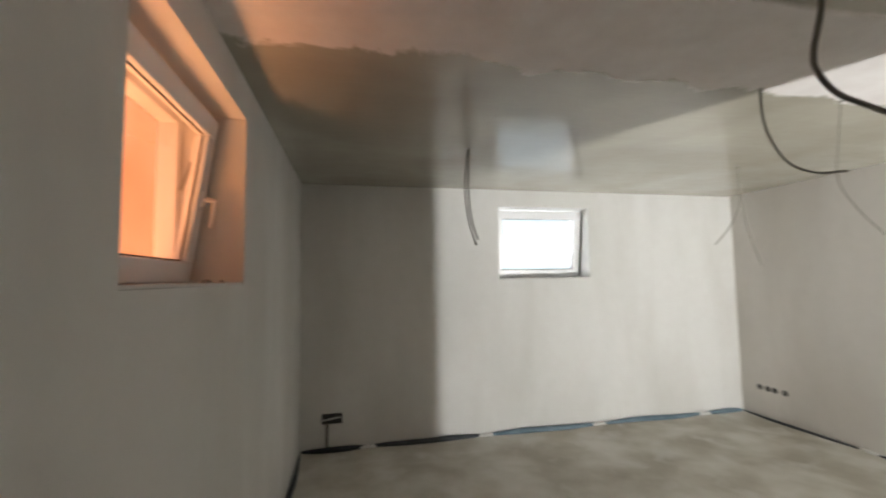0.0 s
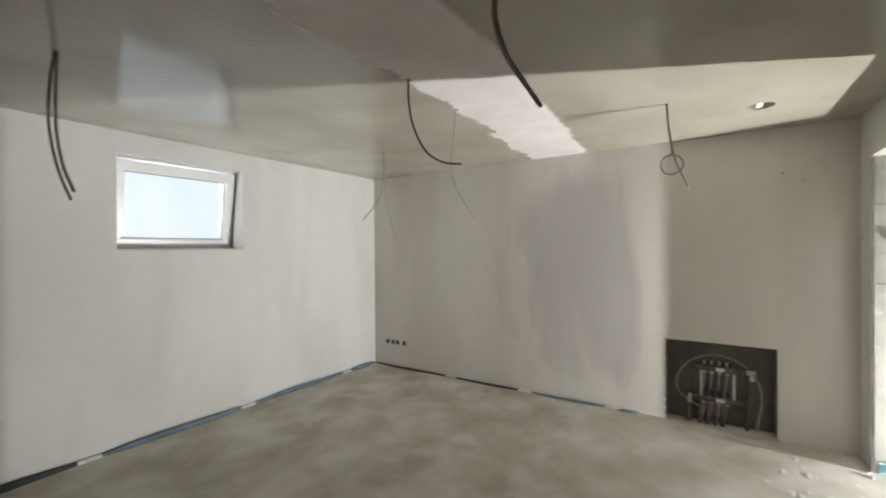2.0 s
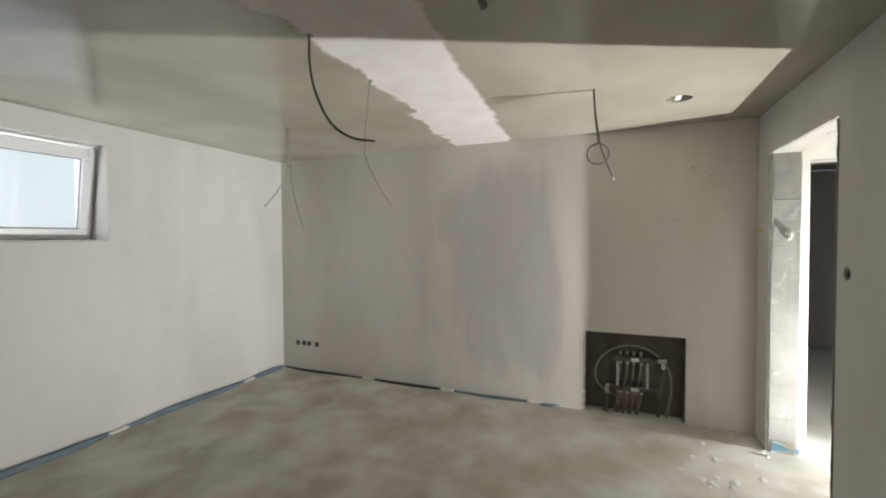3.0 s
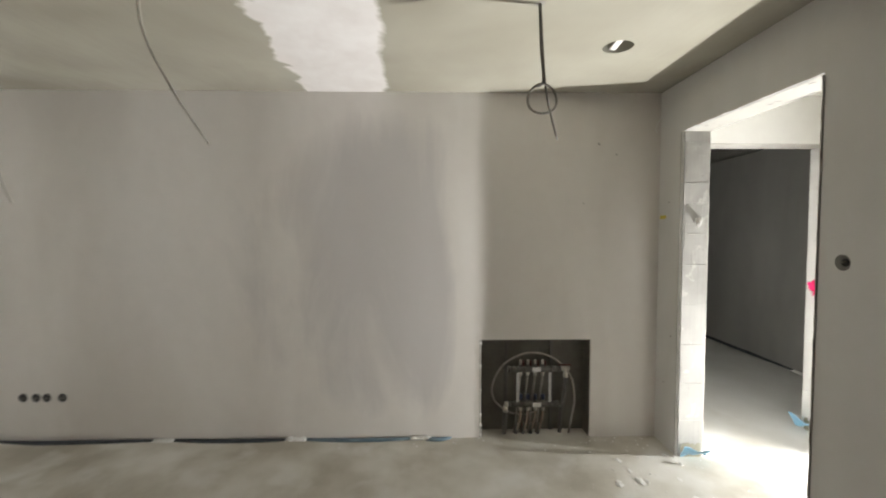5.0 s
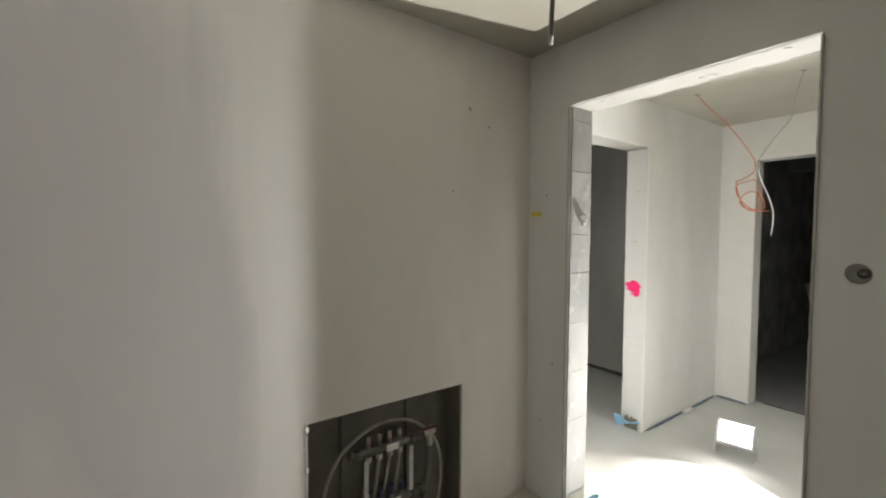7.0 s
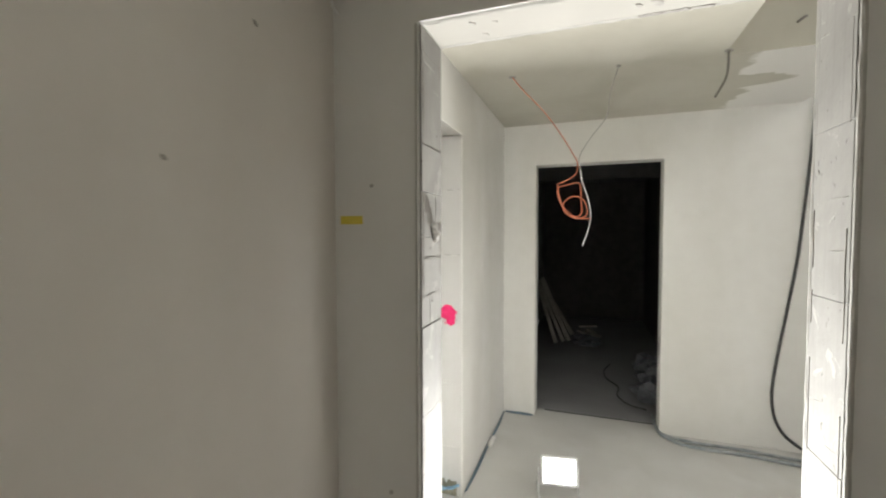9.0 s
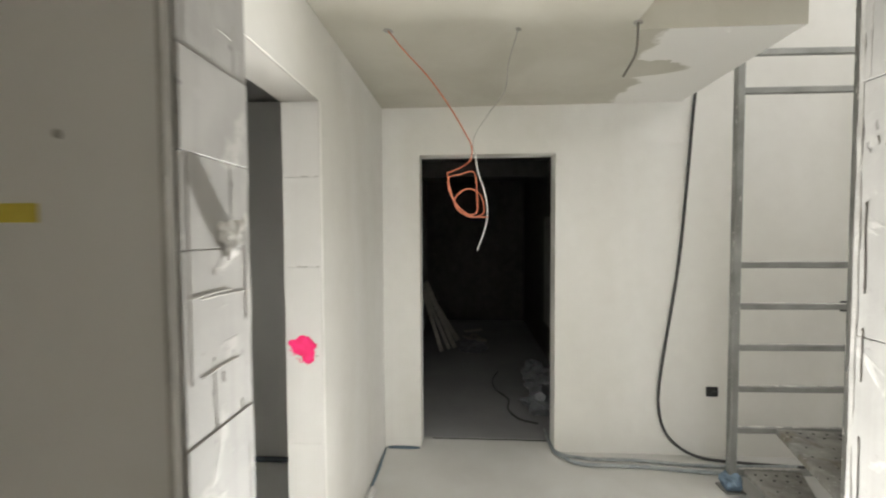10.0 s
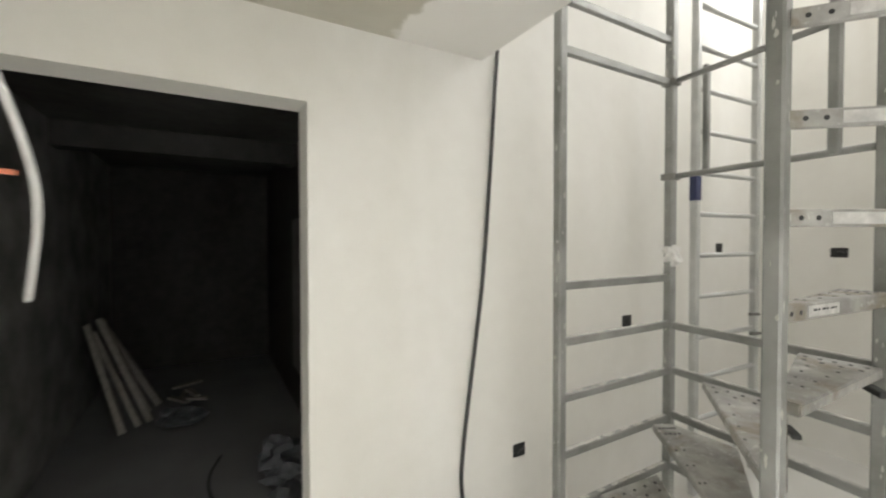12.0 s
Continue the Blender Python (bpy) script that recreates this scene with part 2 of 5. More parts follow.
LIP = plain("broken_plaster_edge", (0.44, 0.425, 0.395), (0.60, 0.585, 0.55), 14, 0.85, 0, 0.8, 50)
FOAM = plain("blue_edge_foam", (0.095, 0.15, 0.195), (0.18, 0.25, 0.30), 9, 0.5, 0, 0.3, 40)
# blue foam with shade put into its colour, also for the gap at wall feet
FOAM_SHADE_GAP = plain("foam_shade_and_gap", (0.025, 0.03, 0.036), (0.05, 0.06, 0.07), 9, 0.6, 0, 0.3, 40)
FOAM_SCRAP = plain("pale_blue_foam", (0.25, 0.50, 0.70), (0.38, 0.62, 0.80), 12, 0.55, 0, 0.3, 60)
PVC = plain("white_window_plastic", (0.78, 0.78, 0.79), (0.83, 0.83, 0.84), 3, 0.28, 0, 0.02, 80, 0.33)
RUBBER = plain("dark_gasket", (0.02, 0.02, 0.02), (0.04, 0.04, 0.04), 10, 0.6)
BLACK = plain("black_plastic", (0.012, 0.012, 0.013), (0.03, 0.03, 0.03), 10, 0.45)
CABLE_GREY = plain("grey_cable_sheath", (0.13, 0.12, 0.10), (0.20, 0.185, 0.16), 20, 0.45)
CABLE_BLACK = plain("black_cable_sheath", (0.035, 0.035, 0.035), (0.07, 0.07, 0.068), 20, 0.45)
CABLE_ORANGE = plain("orange_cable_sheath", (0.50, 0.14, 0.07), (0.60, 0.20, 0.11), 20, 0.42)
CABLE_WHITE = plain("white_cable_sheath", (0.72, 0.72, 0.70), (0.82, 0.82, 0.80), 20, 0.42)
ALU = plain("dusty_aluminium", (0.205, 0.207, 0.195), (0.33, 0.332, 0.317), 5, 0.42, 0.32, 0.2, 45, 0.6)


def dusted_metal_material():
    """Aluminium under dried plaster dust, with brown trodden dirt and bare scuffs."""
    m, n, l, p = shader("plaster_dusted_aluminium")
    v = coords(n, l)
    col = ramp(n, l, noise_tex(n, l, v, 9, 5), [(0.32, (0.24, 0.236, 0.22)), (0.68, (0.44, 0.432, 0.41))])
    dirt = ramp(n, l, noise_tex(n, l, v, 6.5, 5, 0.6, 0.5), [(0.50, grey(0.0)), (0.66, grey(0.75))])
    col = mix(n, l, dirt, col, (0.20, 0.168, 0.118))
    scuff = ramp(n, l, noise_tex(n, l, v, 38, 4, 0.6), [(0.60, grey(0.0)), (0.68, grey(0.6))])
    col = mix(n, l, scuff, col, (0.56, 0.55, 0.53))
    l.new(col, p.inputs["Base Color"])
    p.inputs["Metallic"].default_value = 0.2
    p.inputs["Roughness"].default_value = 0.7
    bump(n, l, p, noise_tex(n, l, v, 60, 3), 0.35, 0.004)
    return m


ALU_PALE = dusted_metal_material()
ALU_BRIGHT = plain("clean_aluminium", (0.40, 0.405, 0.395), (0.55, 0.555, 0.54), 6, 0.4, 0.3, 0.1, 60, 0.55)
SPLASH = plain("dried_plaster_splash", (0.72, 0.71, 0.68), (0.84, 0.83, 0.81), 30, 0.85)
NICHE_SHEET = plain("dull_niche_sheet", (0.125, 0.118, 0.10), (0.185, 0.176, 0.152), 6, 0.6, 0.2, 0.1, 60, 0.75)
ZINC = plain("galvanised_sheet", (0.19, 0.186, 0.172), (0.26, 0.255, 0.238), 6, 0.55, 0.35, 0.1, 60, 0.7)
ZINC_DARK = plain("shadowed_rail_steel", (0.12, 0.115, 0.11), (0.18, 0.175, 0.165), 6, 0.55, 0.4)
PALE_LACQUER = plain("pale_lacquer", (0.50, 0.50, 0.49), (0.62, 0.62, 0.61), 20, 0.45)
NICKEL = plain("nickel_brass", (0.42, 0.40, 0.35), (0.66, 0.63, 0.57), 20, 0.32, 0.55, 0.1)
NICKEL_DARK = plain("dark_nickel", (0.10, 0.095, 0.085), (0.22, 0.21, 0.19), 18, 0.35, 0.6, 0.1)
COPPER = plain("brown_composite_pipe", (0.26, 0.20, 0.15), (0.38, 0.30, 0.235), 15, 0.5)
CABLE_LIGHT = plain("light_grey_sheath", (0.33, 0.32, 0.29), (0.43, 0.415, 0.385), 20, 0.5)
CABLE_OLIVE = plain("olive_grey_sheath", (0.26, 0.245, 0.205), (0.35, 0.33, 0.285), 20, 0.5)
CABLE_DUST = plain("dusted_blue_grey_sheath", (0.24, 0.27, 0.28), (0.40, 0.42, 0.42), 18, 0.7)
PIPE_WHITE = plain("pale_composite_pipe", (0.27, 0.25, 0.215), (0.38, 0.355, 0.315), 15, 0.45)
RED = plain("red_cap", (0.07, 0.02, 0.017), (0.12, 0.03, 0.025), 15, 0.4)
BLUE_CAP = plain("blue_cap", (0.025, 0.035, 0.07), (0.04, 0.055, 0.11), 15, 0.4)
PINK = plain("fluorescent_marking_paint", (0.80, 0.008, 0.115), (0.92, 0.025, 0.20), 30, 0.6)
YELLOW = plain("yellow_masking_tape", (0.62, 0.50, 0.05), (0.72, 0.60, 0.10), 30, 0.55)
WOOD = plain("raw_batten_wood", (0.36, 0.34, 0.30), (0.52, 0.50, 0.455), 7, 0.75, 0, 0.4, 60, 0.85, (6, 6, 0.6))
SHEET = plain("clear_dust_bag", (0.09, 0.097, 0.11), (0.17, 0.18, 0.195), 14, 0.35)
PAPER = plain("rating_sticker", (0.42, 0.415, 0.40), (0.62, 0.61, 0.585), 30, 0.6)
NAVY = plain("navy_sticker", (0.02, 0.03, 0.09), (0.04, 0.05, 0.13), 30, 0.45)
CONCRETE = plain("raw_concrete", (0.22, 0.215, 0.20), (0.32, 0.31, 0.29), 5, 0.85, 0, 0.5, 50)
FOOT_BLUE = plain("blue_plastic_wrap", (0.11, 0.17, 0.25), (0.20, 0.28, 0.36), 15, 0.4)


def glass_material():
    m, n, l, p = shader("window_glass")
    p.inputs["Base Color"].default_value = (0.97, 0.985, 0.99, 1)
    p.inputs["Roughness"].default_value = 0.02
    p.inputs["Transmission Weight"].default_value = 1.0
    p.inputs["IOR"].default_value = 1.45
    return m


GLASS = glass_material()


def glow(name, c1, c2, strength, scale=1.0):
    m = bpy.data.materials.new(name)
    m.use_nodes = True
    n, l = m.node_tree.nodes, m.node_tree.links
    n.remove(n["Principled BSDF"])
    e = n.new("ShaderNodeEmission")
    v = coords(n, l)
    l.new(ramp(n, l, noise_tex(n, l, v, scale, 3), [(0.35, c1), (0.65, c2)]), e.inputs["Color"])
    e.inputs["Strength"].default_value = strength
    l.new(e.outputs[0], n["Material Output"].inputs["Surface"])
    return m


LED = glow("led_lens", (1.0, 0.97, 0.92), (1.0, 0.98, 0.95), LENS_GLOW)
DAY = glow("overcast_distance", (0.80, 0.90, 0.95), (0.88, 0.95, 0.98), NORTH_GLOW, 1.2)
TARP = glow("sunlit_orange_tarpaulin", (1.0, 0.27, 0.095), (1.0, 0.33, 0.13), ORANGE_GLOW, 2.0)


# ---- mesh helpers ----
def box(bm, x0, x1, y0, y1, z0, z1, bevel=0.0):
    r = bmesh.ops.create_cube(bm, size=1.0)
    vs = r["verts"]
    for v in vs:
        v.co = Vector(((x0 + x1) / 2 + v.co.x * (x1 - x0), (y0 + y1) / 2 + v.co.y * (y1 - y0), (z0 + z1) / 2 + v.co.z * (z1 - z0)))
    if bevel:
        es = list({e for v in vs for e in v.link_edges})
        bmesh.ops.bevel(bm, geom=es, offset=bevel, segments=2, affect="EDGES", profile=0.5)
    return vs


def boxes(*items, bevel=0.0):
    bm = bmesh.new()
    for it in items:
        box(bm, *it, bevel=bevel)
    return bm


def bar(bm, a, b, w, h, bevel=0.003, up=(0, 0, 1)):
    """A straight bar from a to b, w wide and h high."""
    a, b = Vector(a), Vector(b)
    d = (b - a)
    length = d.length
    d.normalize()
    side = d.cross(Vector(up))
    if side.length < 1e-4:
        side = Vector((1, 0, 0))
    side.normalize()
    top = side.cross(d)
    vs = box(bm, -w / 2, w / 2, 0, length, -h / 2, h / 2)
    m = Matrix((side, d, top)).transposed().to_4x4()
    m.translation = a
    bmesh.ops.transform(bm, matrix=m, verts=vs)
    if bevel:
        es = list({e for v in vs for e in v.link_edges})
        bmesh.ops.bevel(bm, geom=es, offset=bevel, segments=1, affect="EDGES")


def spline(points, steps=6):
    """Catmull-Rom through the points."""
    ps = [Vector(p) for p in points]
    if len(ps) < 3:
        return ps
    out = []
    ext = [ps[0] * 2 - ps[1]] + ps + [ps[-1] * 2 - ps[-2]]
    for i in range(1, len(ext) - 2):
        p0, p1, p2, p3 = ext[i - 1:i + 3]
        for s in range(steps):
            t = s / steps
            out.append(0.5 * (2 * p1 + (p2 - p0) * t + (2 * p0 - 5 * p1 + 4 * p2 - p3) * t * t + (3 * p1 - p0 - 3 * p2 + p3) * t ** 3))
    return out + [ps[-1]]


def tube(bm, points, r, seg=8, smooth=True, steps=6):
    ps = spline(points, steps) if smooth else [Vector(p) for p in points]
    rings, nrm = [], None
    for i, p in enumerate(ps):
        d = (ps[min(i + 1, len(ps) - 1)] - ps[max(i - 1, 0)]).normalized()
        if nrm is None:
            nrm = d.orthogonal().normalized()
        nrm = (nrm - d * nrm.dot(d)).normalized()
        bi = d.cross(nrm)
        rings.append([bm.verts.new(p + (nrm * math.cos(2 * math.pi * k / seg) + bi * math.sin(2 * math.pi * k / seg)) * r) for k in range(seg)])
    for a, b in zip(rings, rings[1:]):
        for k in range(seg):
            f = bm.faces.new((a[k], a[(k + 1) % seg], b[(k + 1) % seg], b[k]))
            f.smooth = True
    bm.faces.new(rings[0][::-1])
    bm.faces.new(rings[-1])


def disc(bm, centre, r, normal, depth=0.003, seg=20, squash=1.0):
    """A short cylinder, standing depth out of the plane."""
    c, nn = Vector(centre), Vector(normal).normalized()
    u = nn.orthogonal().normalized()
    w = nn.cross(u)
    lo = [bm.verts.new(c + (u * math.cos(2 * math.pi * k / seg) + w * math.sin(2 * math.pi * k / seg) * squash) * r) for k in range(seg)]
    hi = [bm.verts.new(v.co + nn * depth) for v in lo]
    bm.faces.new(lo[::-1])
    bm.faces.new(hi)
    for k in range(seg):
        bm.faces.new((lo[k], lo[(k + 1) % seg], hi[(k + 1) % seg], hi[k]))


def lump(bm, centre, r, scale=(1, 1, 1), rough=0.3, sub=2, seed=0):
    res = bmesh.ops.create_icosphere(bm, subdivisions=sub, radius=r)
    c = Vector(centre)
    for v in res["verts"]:
        k = 1 + rough * noise.noise(v.co / r * 1.7 + Vector((seed * 3.1, seed, 0)))
        v.co = Vector((v.co.x * scale[0], v.co.y * scale[1], v.co.z * scale[2])) * k + c


def part(name, bm, material, parent=None, label=""):
    me = bpy.data.meshes.new(name)
    bm.normal_update()
    bm.to_mesh(me)
    bm.free()
    me.materials.append(material)
    ob = new(name, me)
    if parent is not None:
        ob.parent = parent
    if label:
        ob["label"] = label
    return ob


def structure(name, bm, material, label="", category=""):
    return tagged(part(name, bm, material), label, category or name.split("_")[0], kind="structure")


def thing(name, label, category, group="", at=(0, 0, 0)):
    e = new(name)
    e.empty_display_size = 0.05
    e.location = at
    return tagged(e, label, category, group)


# ---- shell ----
XW, YN, ZC, ZH = -4.63, 4.539, 2.36, 2.337
D1 = (-1.198, -0.263, 2.05)      # room door: west jamb, east jamb, head
WT = 0.17                       # thickness of the wall with the room door
D2 = (-1.155, -0.29, 2.02)      # side room door in the hall's east wall
D3 = (-1.20, -0.29, 2.02)       # dark store's door in the hall's south wall
XE, XE2 = -0.038, 0.122         # hall's east wall faces
YS, YS2 = -2.345, -2.50         # hall's south wall faces
NW = (-2.772, -1.788, 1.470, 2.195)
WW = (1.586, 2.556, 1.475, 2.195)
NICHE = (0.457, 1.215, 0.684)
TOP = 5.0

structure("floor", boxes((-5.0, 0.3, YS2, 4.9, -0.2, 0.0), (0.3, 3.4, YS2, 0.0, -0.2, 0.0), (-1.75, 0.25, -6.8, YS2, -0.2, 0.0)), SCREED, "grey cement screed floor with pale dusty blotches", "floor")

structure("wall_north", boxes(
    (-5.0, NW[0], YN, YN + 0.36, 0, ZC), (NW[1], 0.3, YN, YN + 0.36, 0, ZC),
    (NW[0], NW[1], YN, YN + 0.36, 0, NW[2]), (NW[0], NW[1], YN, YN + 0.36, NW[3], ZC)), WALL,
    "off-white skimmed plaster wall around a small basement window", "wall")
structure("wall_west", boxes(
    (XW - 0.36, XW, -WT, WW[0], 0, ZC), (XW - 0.36, XW, WW[1], YN, 0, ZC),
    (XW - 0.36, XW, WW[0], WW[1], 0, WW[2]), (XW - 0.36, XW, WW[0], WW[1], WW[3], ZC)), WALL,
    "grey-white skimmed plaster wall around a tilted basement window", "wall")
wall_east = structure("wall_east", boxes(
    (0, 0.3, 0, NICHE[0], 0, ZC), (0, 0.3, NICHE[1], YN, 0, ZC),
    (0, 0.3, NICHE[0], NICHE[1], NICHE[2], ZC), (0.13, 0.3, NICHE[0], NICHE[1], 0, NICHE[2])), WALL_E,
    "off-white plaster wall with a grey damp patch and open niche", "wall")
wall_south = structure("wall_south", boxes(
    (XW, D1[0], -WT, 0, 0, ZC), (D1[1], 3.2, -WT, 0, 0, ZC), (D1[0], D1[1], -WT, 0, D1[2], ZC)), WALL,
    "plastered wall with a raw unframed doorway into the hall", "wall")
structure("wall_hall_east", boxes(
    (XE, XE2, YS, D2[0], 0, ZH), (XE, XE2, D2[1], -WT, 0, ZH), (XE, XE2, D2[0], D2[1], D2[2], ZH)), WALL_HALL,
    "white plastered hall wall with a raw side doorway", "wall")
structure("wall_hall_south", boxes(
    (XW - 0.36, D3[0], YS2, YS, 0, TOP), (D3[1], 3.2, YS2, YS, 0, TOP), (D3[0], D3[1], YS2, YS, D3[2], TOP)), WALL_HALL,
    "bright white plastered wall with a dark open doorway", "wall")
# upper opening is out of view, added for the daylight lamp
structure("wall_stair_west", boxes(
    (XW - 0.36, XW, YS, -WT, 0, 3.3), (XW - 0.36, XW, YS, -2.05, 3.3, 4.7), (XW - 0.36, XW, -0.35, -WT, 3.3, 4.7),
    (XW - 0.36, XW, YS, -WT, 4.7, TOP)), WALL_HALL, "tall white plastered stairwell wall", "wall")
# upper walls are out of view, added to close the stairwell
structure("wall_stair_north", boxes((XW, 3.2, -WT, 0.0, ZC + 0.25, TOP)), WALL_HALL, "plain white upper stairwell wall", "wall")
structure("wall_upper_east", boxes((XE, XE2, YS, -WT, ZH + 0.25, TOP)), WALL_HALL, "plain white upper landing wall", "wall")
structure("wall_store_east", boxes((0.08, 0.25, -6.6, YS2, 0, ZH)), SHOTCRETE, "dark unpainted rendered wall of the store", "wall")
structure("wall_store_south", boxes((-1.75, 0.25, -6.8, -6.6, 0, ZH)), WALL_STORE_SHADE, "unpainted end wall of the store, its darkness put into the colour", "wall")
structure("wall_store_west", boxes((-1.75, -1.55, -6.6, YS2, 0, ZH)), WALL_STORE_SHADE, "unpainted side wall of the store, coloured for want of light", "wall")
structure("wall_side_south", boxes((XE2, 3.2, YS, -2.14, 0, ZH)), WALL_SIDE, "plastered wall of the unlit side room, shade put into its grey", "wall")
structure("wall_side_east", boxes((3.2, 3.4, YS2, 0, 0, ZH)), WALL_SIDE, "plastered end wall of the side room, shade put into its grey", "wall")


def ceiling_with_hole(x0, x1, y0, y1, z, cx, cy, r, s, thick):
    """A slab with a round cut-out."""
    bm = bmesh.new()
    for b in ((x0, cx - s, y0, y1), (cx + s, x1, y0, y1), (cx - s, cx + s, y0, cy - s), (cx - s, cx + s, cy + s, y1)):
        box(bm, *b, z, z + thick)
    seg = 32
    ring, edge, deep = [], [], []
    for k in range(seg):
        a = 2 * math.pi * (k + 0.5) / seg
        c, q = math.cos(a), math.sin(a)
        ring.append(bm.verts.new((cx + r * c, cy + r * q, z)))
        deep.append(bm.verts.new((cx + r * c, cy + r * q, z + 0.16)))
        f = s / max(abs(c), abs(q))
        edge.append(bm.verts.new((cx + f * c, cy + f * q, z)))
    for k in range(seg):
        j = (k + 1) % seg
        bm.faces.new((ring[k], edge[k], edge[j], ring[j]))
        bm.faces.new((deep[k], ring[k], ring[j], deep[j]))
    for c, q in ((1, 1), (-1, 1), (-1, -1), (1, -1)):
        near = sorted(range(seg), key=lambda k: (edge[k].co - Vector((cx + s * c, cy + s * q, z))).length)[:2]
        v = bm.verts.new((cx + s * c, cy + s * q, z))
        bm.faces.new((edge[near[0]], v, edge[near[1]]))
    bm.faces.new(deep)
    return bm


structure("ceiling", ceiling_with_hole(-5.0, 0.3, -WT, 4.9, ZC, -0.70, 0.605, 0.075, 0.12, 0.25), CEILING,
          "raw grey-brown ceiling with one rolled white paint band", "ceiling")
structure("ceiling_hall", boxes((-2.0, 0.3, YS, -1.33, ZH, ZH + 0.27), (-1.30, 0.3, -1.33, -WT, ZH, ZH + 0.27)), CEILING_HALL,
          "raw grey hall ceiling, painted white towards the stairwell", "ceiling")
structure("ceiling_store", boxes((-1.75, 0.25, -6.8, YS2, ZH, ZH + 0.25)), WALL_STORE_SHADE, "raw concrete ceiling of the store, coloured for want of light", "ceiling")
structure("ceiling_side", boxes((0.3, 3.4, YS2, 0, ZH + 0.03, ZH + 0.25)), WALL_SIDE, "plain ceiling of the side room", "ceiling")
structure("ceiling_stair", boxes((XW - 0.36, 3.4, YS2, 0.0, TOP, TOP + 0.2)), WALL_HALL, "plain white ceiling high above the stairwell", "ceiling")
structure("beam", boxes((-1.55, 0.08, -4.75, -4.55, 2.16, ZH)), WALL_STORE_SHADE, "low concrete beam across the dark store", "beam")

# outside the two basement windows
structure("backdrop_north", boxes((-4.6, 0.2, 5.75, 5.8, 0.6, 4.2)), DAY, "bright overcast daylight outside the window", "backdrop")
structure("backdrop_west", boxes((-5.75, -5.7, -0.2, 7.5, 0.6, 3.6)), TARP, "sunlit orange sheeting outside the window", "backdrop")


# ---- windows ----
def window(name, width, height, m, label, tilt, lever=True):
    """Bottom-hung plastic window; local x along the wall, y out of the room, z up from the sill."""
    w = thing(name, label, "window")
    w["kind"] = "structure"
    w.matrix_world = m
    d0 = 0.265
    fr = 0.045
    part("window_frame", boxes((0, width, d0, d0 + 0.07, 0, fr), (0, width, d0, d0 + 0.07, height - fr, height),
                               (0, fr, d0, d0 + 0.07, fr, height - fr), (width - fr, width, d0, d0 + 0.07, fr, height - fr), bevel=0.004), PVC, w)
    sill = boxes((0.0, width, 0.004, d0, 0.0, 0.012), bevel=0.003)
    part("window_sill", sill, REVEAL, w, "dusty plastered sill")
    turn = Matrix.Translation((0, d0, fr * 0.5)) @ Matrix.Rotation(radians(tilt), 4, "X")
    g, sw, st = 0.010, 0.082, 0.065
    x0, x1, z0, z1 = g, width - g, 0.0, height - 0.034
    bm = boxes((x0, x1, -st, 0, z0, z0 + sw), (x0, x1, -st, 0, z1 - sw, z1), (x0, x0 + sw, -st, 0, z0 + sw, z1 - sw), (x1 - sw, x1, -st, 0, z0 + sw, z1 - sw), bevel=0.006)
    bm.transform(turn)
    sash = part("sash", bm, PVC, w, "white plastic sash tilted inwards")
    bm = boxes((x0 + sw - 0.004, x1 - sw + 0.004, -st * 0.6, -st * 0.6 + 0.02, z0 + sw - 0.004, z1 - sw + 0.004))
    bm.transform(turn)
    pane = part("pane", bm, GLASS, sash)
    pane.visible_shadow = False
    bm = boxes((x0 + sw, x1 - sw, -st * 0.62 - 0.003, -st * 0.62, z0 + sw, z0 + sw + 0.006), (x0 + sw, x1 - sw, -st * 0.62 - 0.003, -st * 0.62, z1 - sw - 0.006, z1 - sw),
               (x0 + sw, x0 + sw + 0.006, -st * 0.62 - 0.003, -st * 0.62, z0 + sw, z1 - sw), (x1 - sw - 0.006, x1 - sw, -st * 0.62 - 0.003, -st * 0.62, z0 + sw, z1 - sw))
    bm.transform(turn)
    part("gasket", bm, RUBBER, sash)
    bm = bmesh.new()
    zc = (z0 + z1) / 2 if lever else z1 - 0.03
    box(bm, x1 - sw * 0.5 - 0.014, x1 - sw * 0.5 + 0.014, -st - 0.012, -st, zc - 0.035, zc + 0.035, bevel=0.004)
    tube(bm, [(x1 - sw * 0.5, -st, zc), (x1 - sw * 0.5, -st - 0.045, zc), (x1 - sw * 0.5, -st - 0.05, zc - 0.02), (x1 - sw * 0.5, -st - 0.05, zc - 0.11)], 0.009, 8) if lever else None
    bm.transform(turn)
    part("handle" if lever else "handle_plate", bm, PVC, sash, "white lever handle" if lever else "small white plate")
    bm = bmesh.new()
    tube(bm, [(x1 - 0.02, d0 - 0.01, height * 0.55), (x1 - 0.01, d0 - 0.045, height * 0.72)], 0.006, 6)
    part("stay", bm, ZINC, w, "metal tilt stay")
    bm = bmesh.new()
    for i in range(5):
        lump(bm, (width - 0.1 + random.uniform(-0.05, 0.06), 0.05 + random.uniform(0, 0.07), 0.016), random.uniform(0.006, 0.014), (1.3, 1, 0.7), 0.4, 1, i)
    part("debris", bm, CONCRETE, w, "crumbs of mortar on the sill")["kind"] = "stuff"
    return w


window("window_1", NW[1] - NW[0], NW[3] - NW[2], Matrix.Translation((NW[0], YN, NW[2])), "white plastic basement window, tilted open, bright outside", 8, False)
window("window_2", WW[1] - WW[0], WW[3] - WW[2], Matrix.Translation((XW, WW[0], WW[2])) @ Matrix.Rotation(radians(90), 4, "Z"), "white plastic basement window, tilted open, orange glow outside", 8)


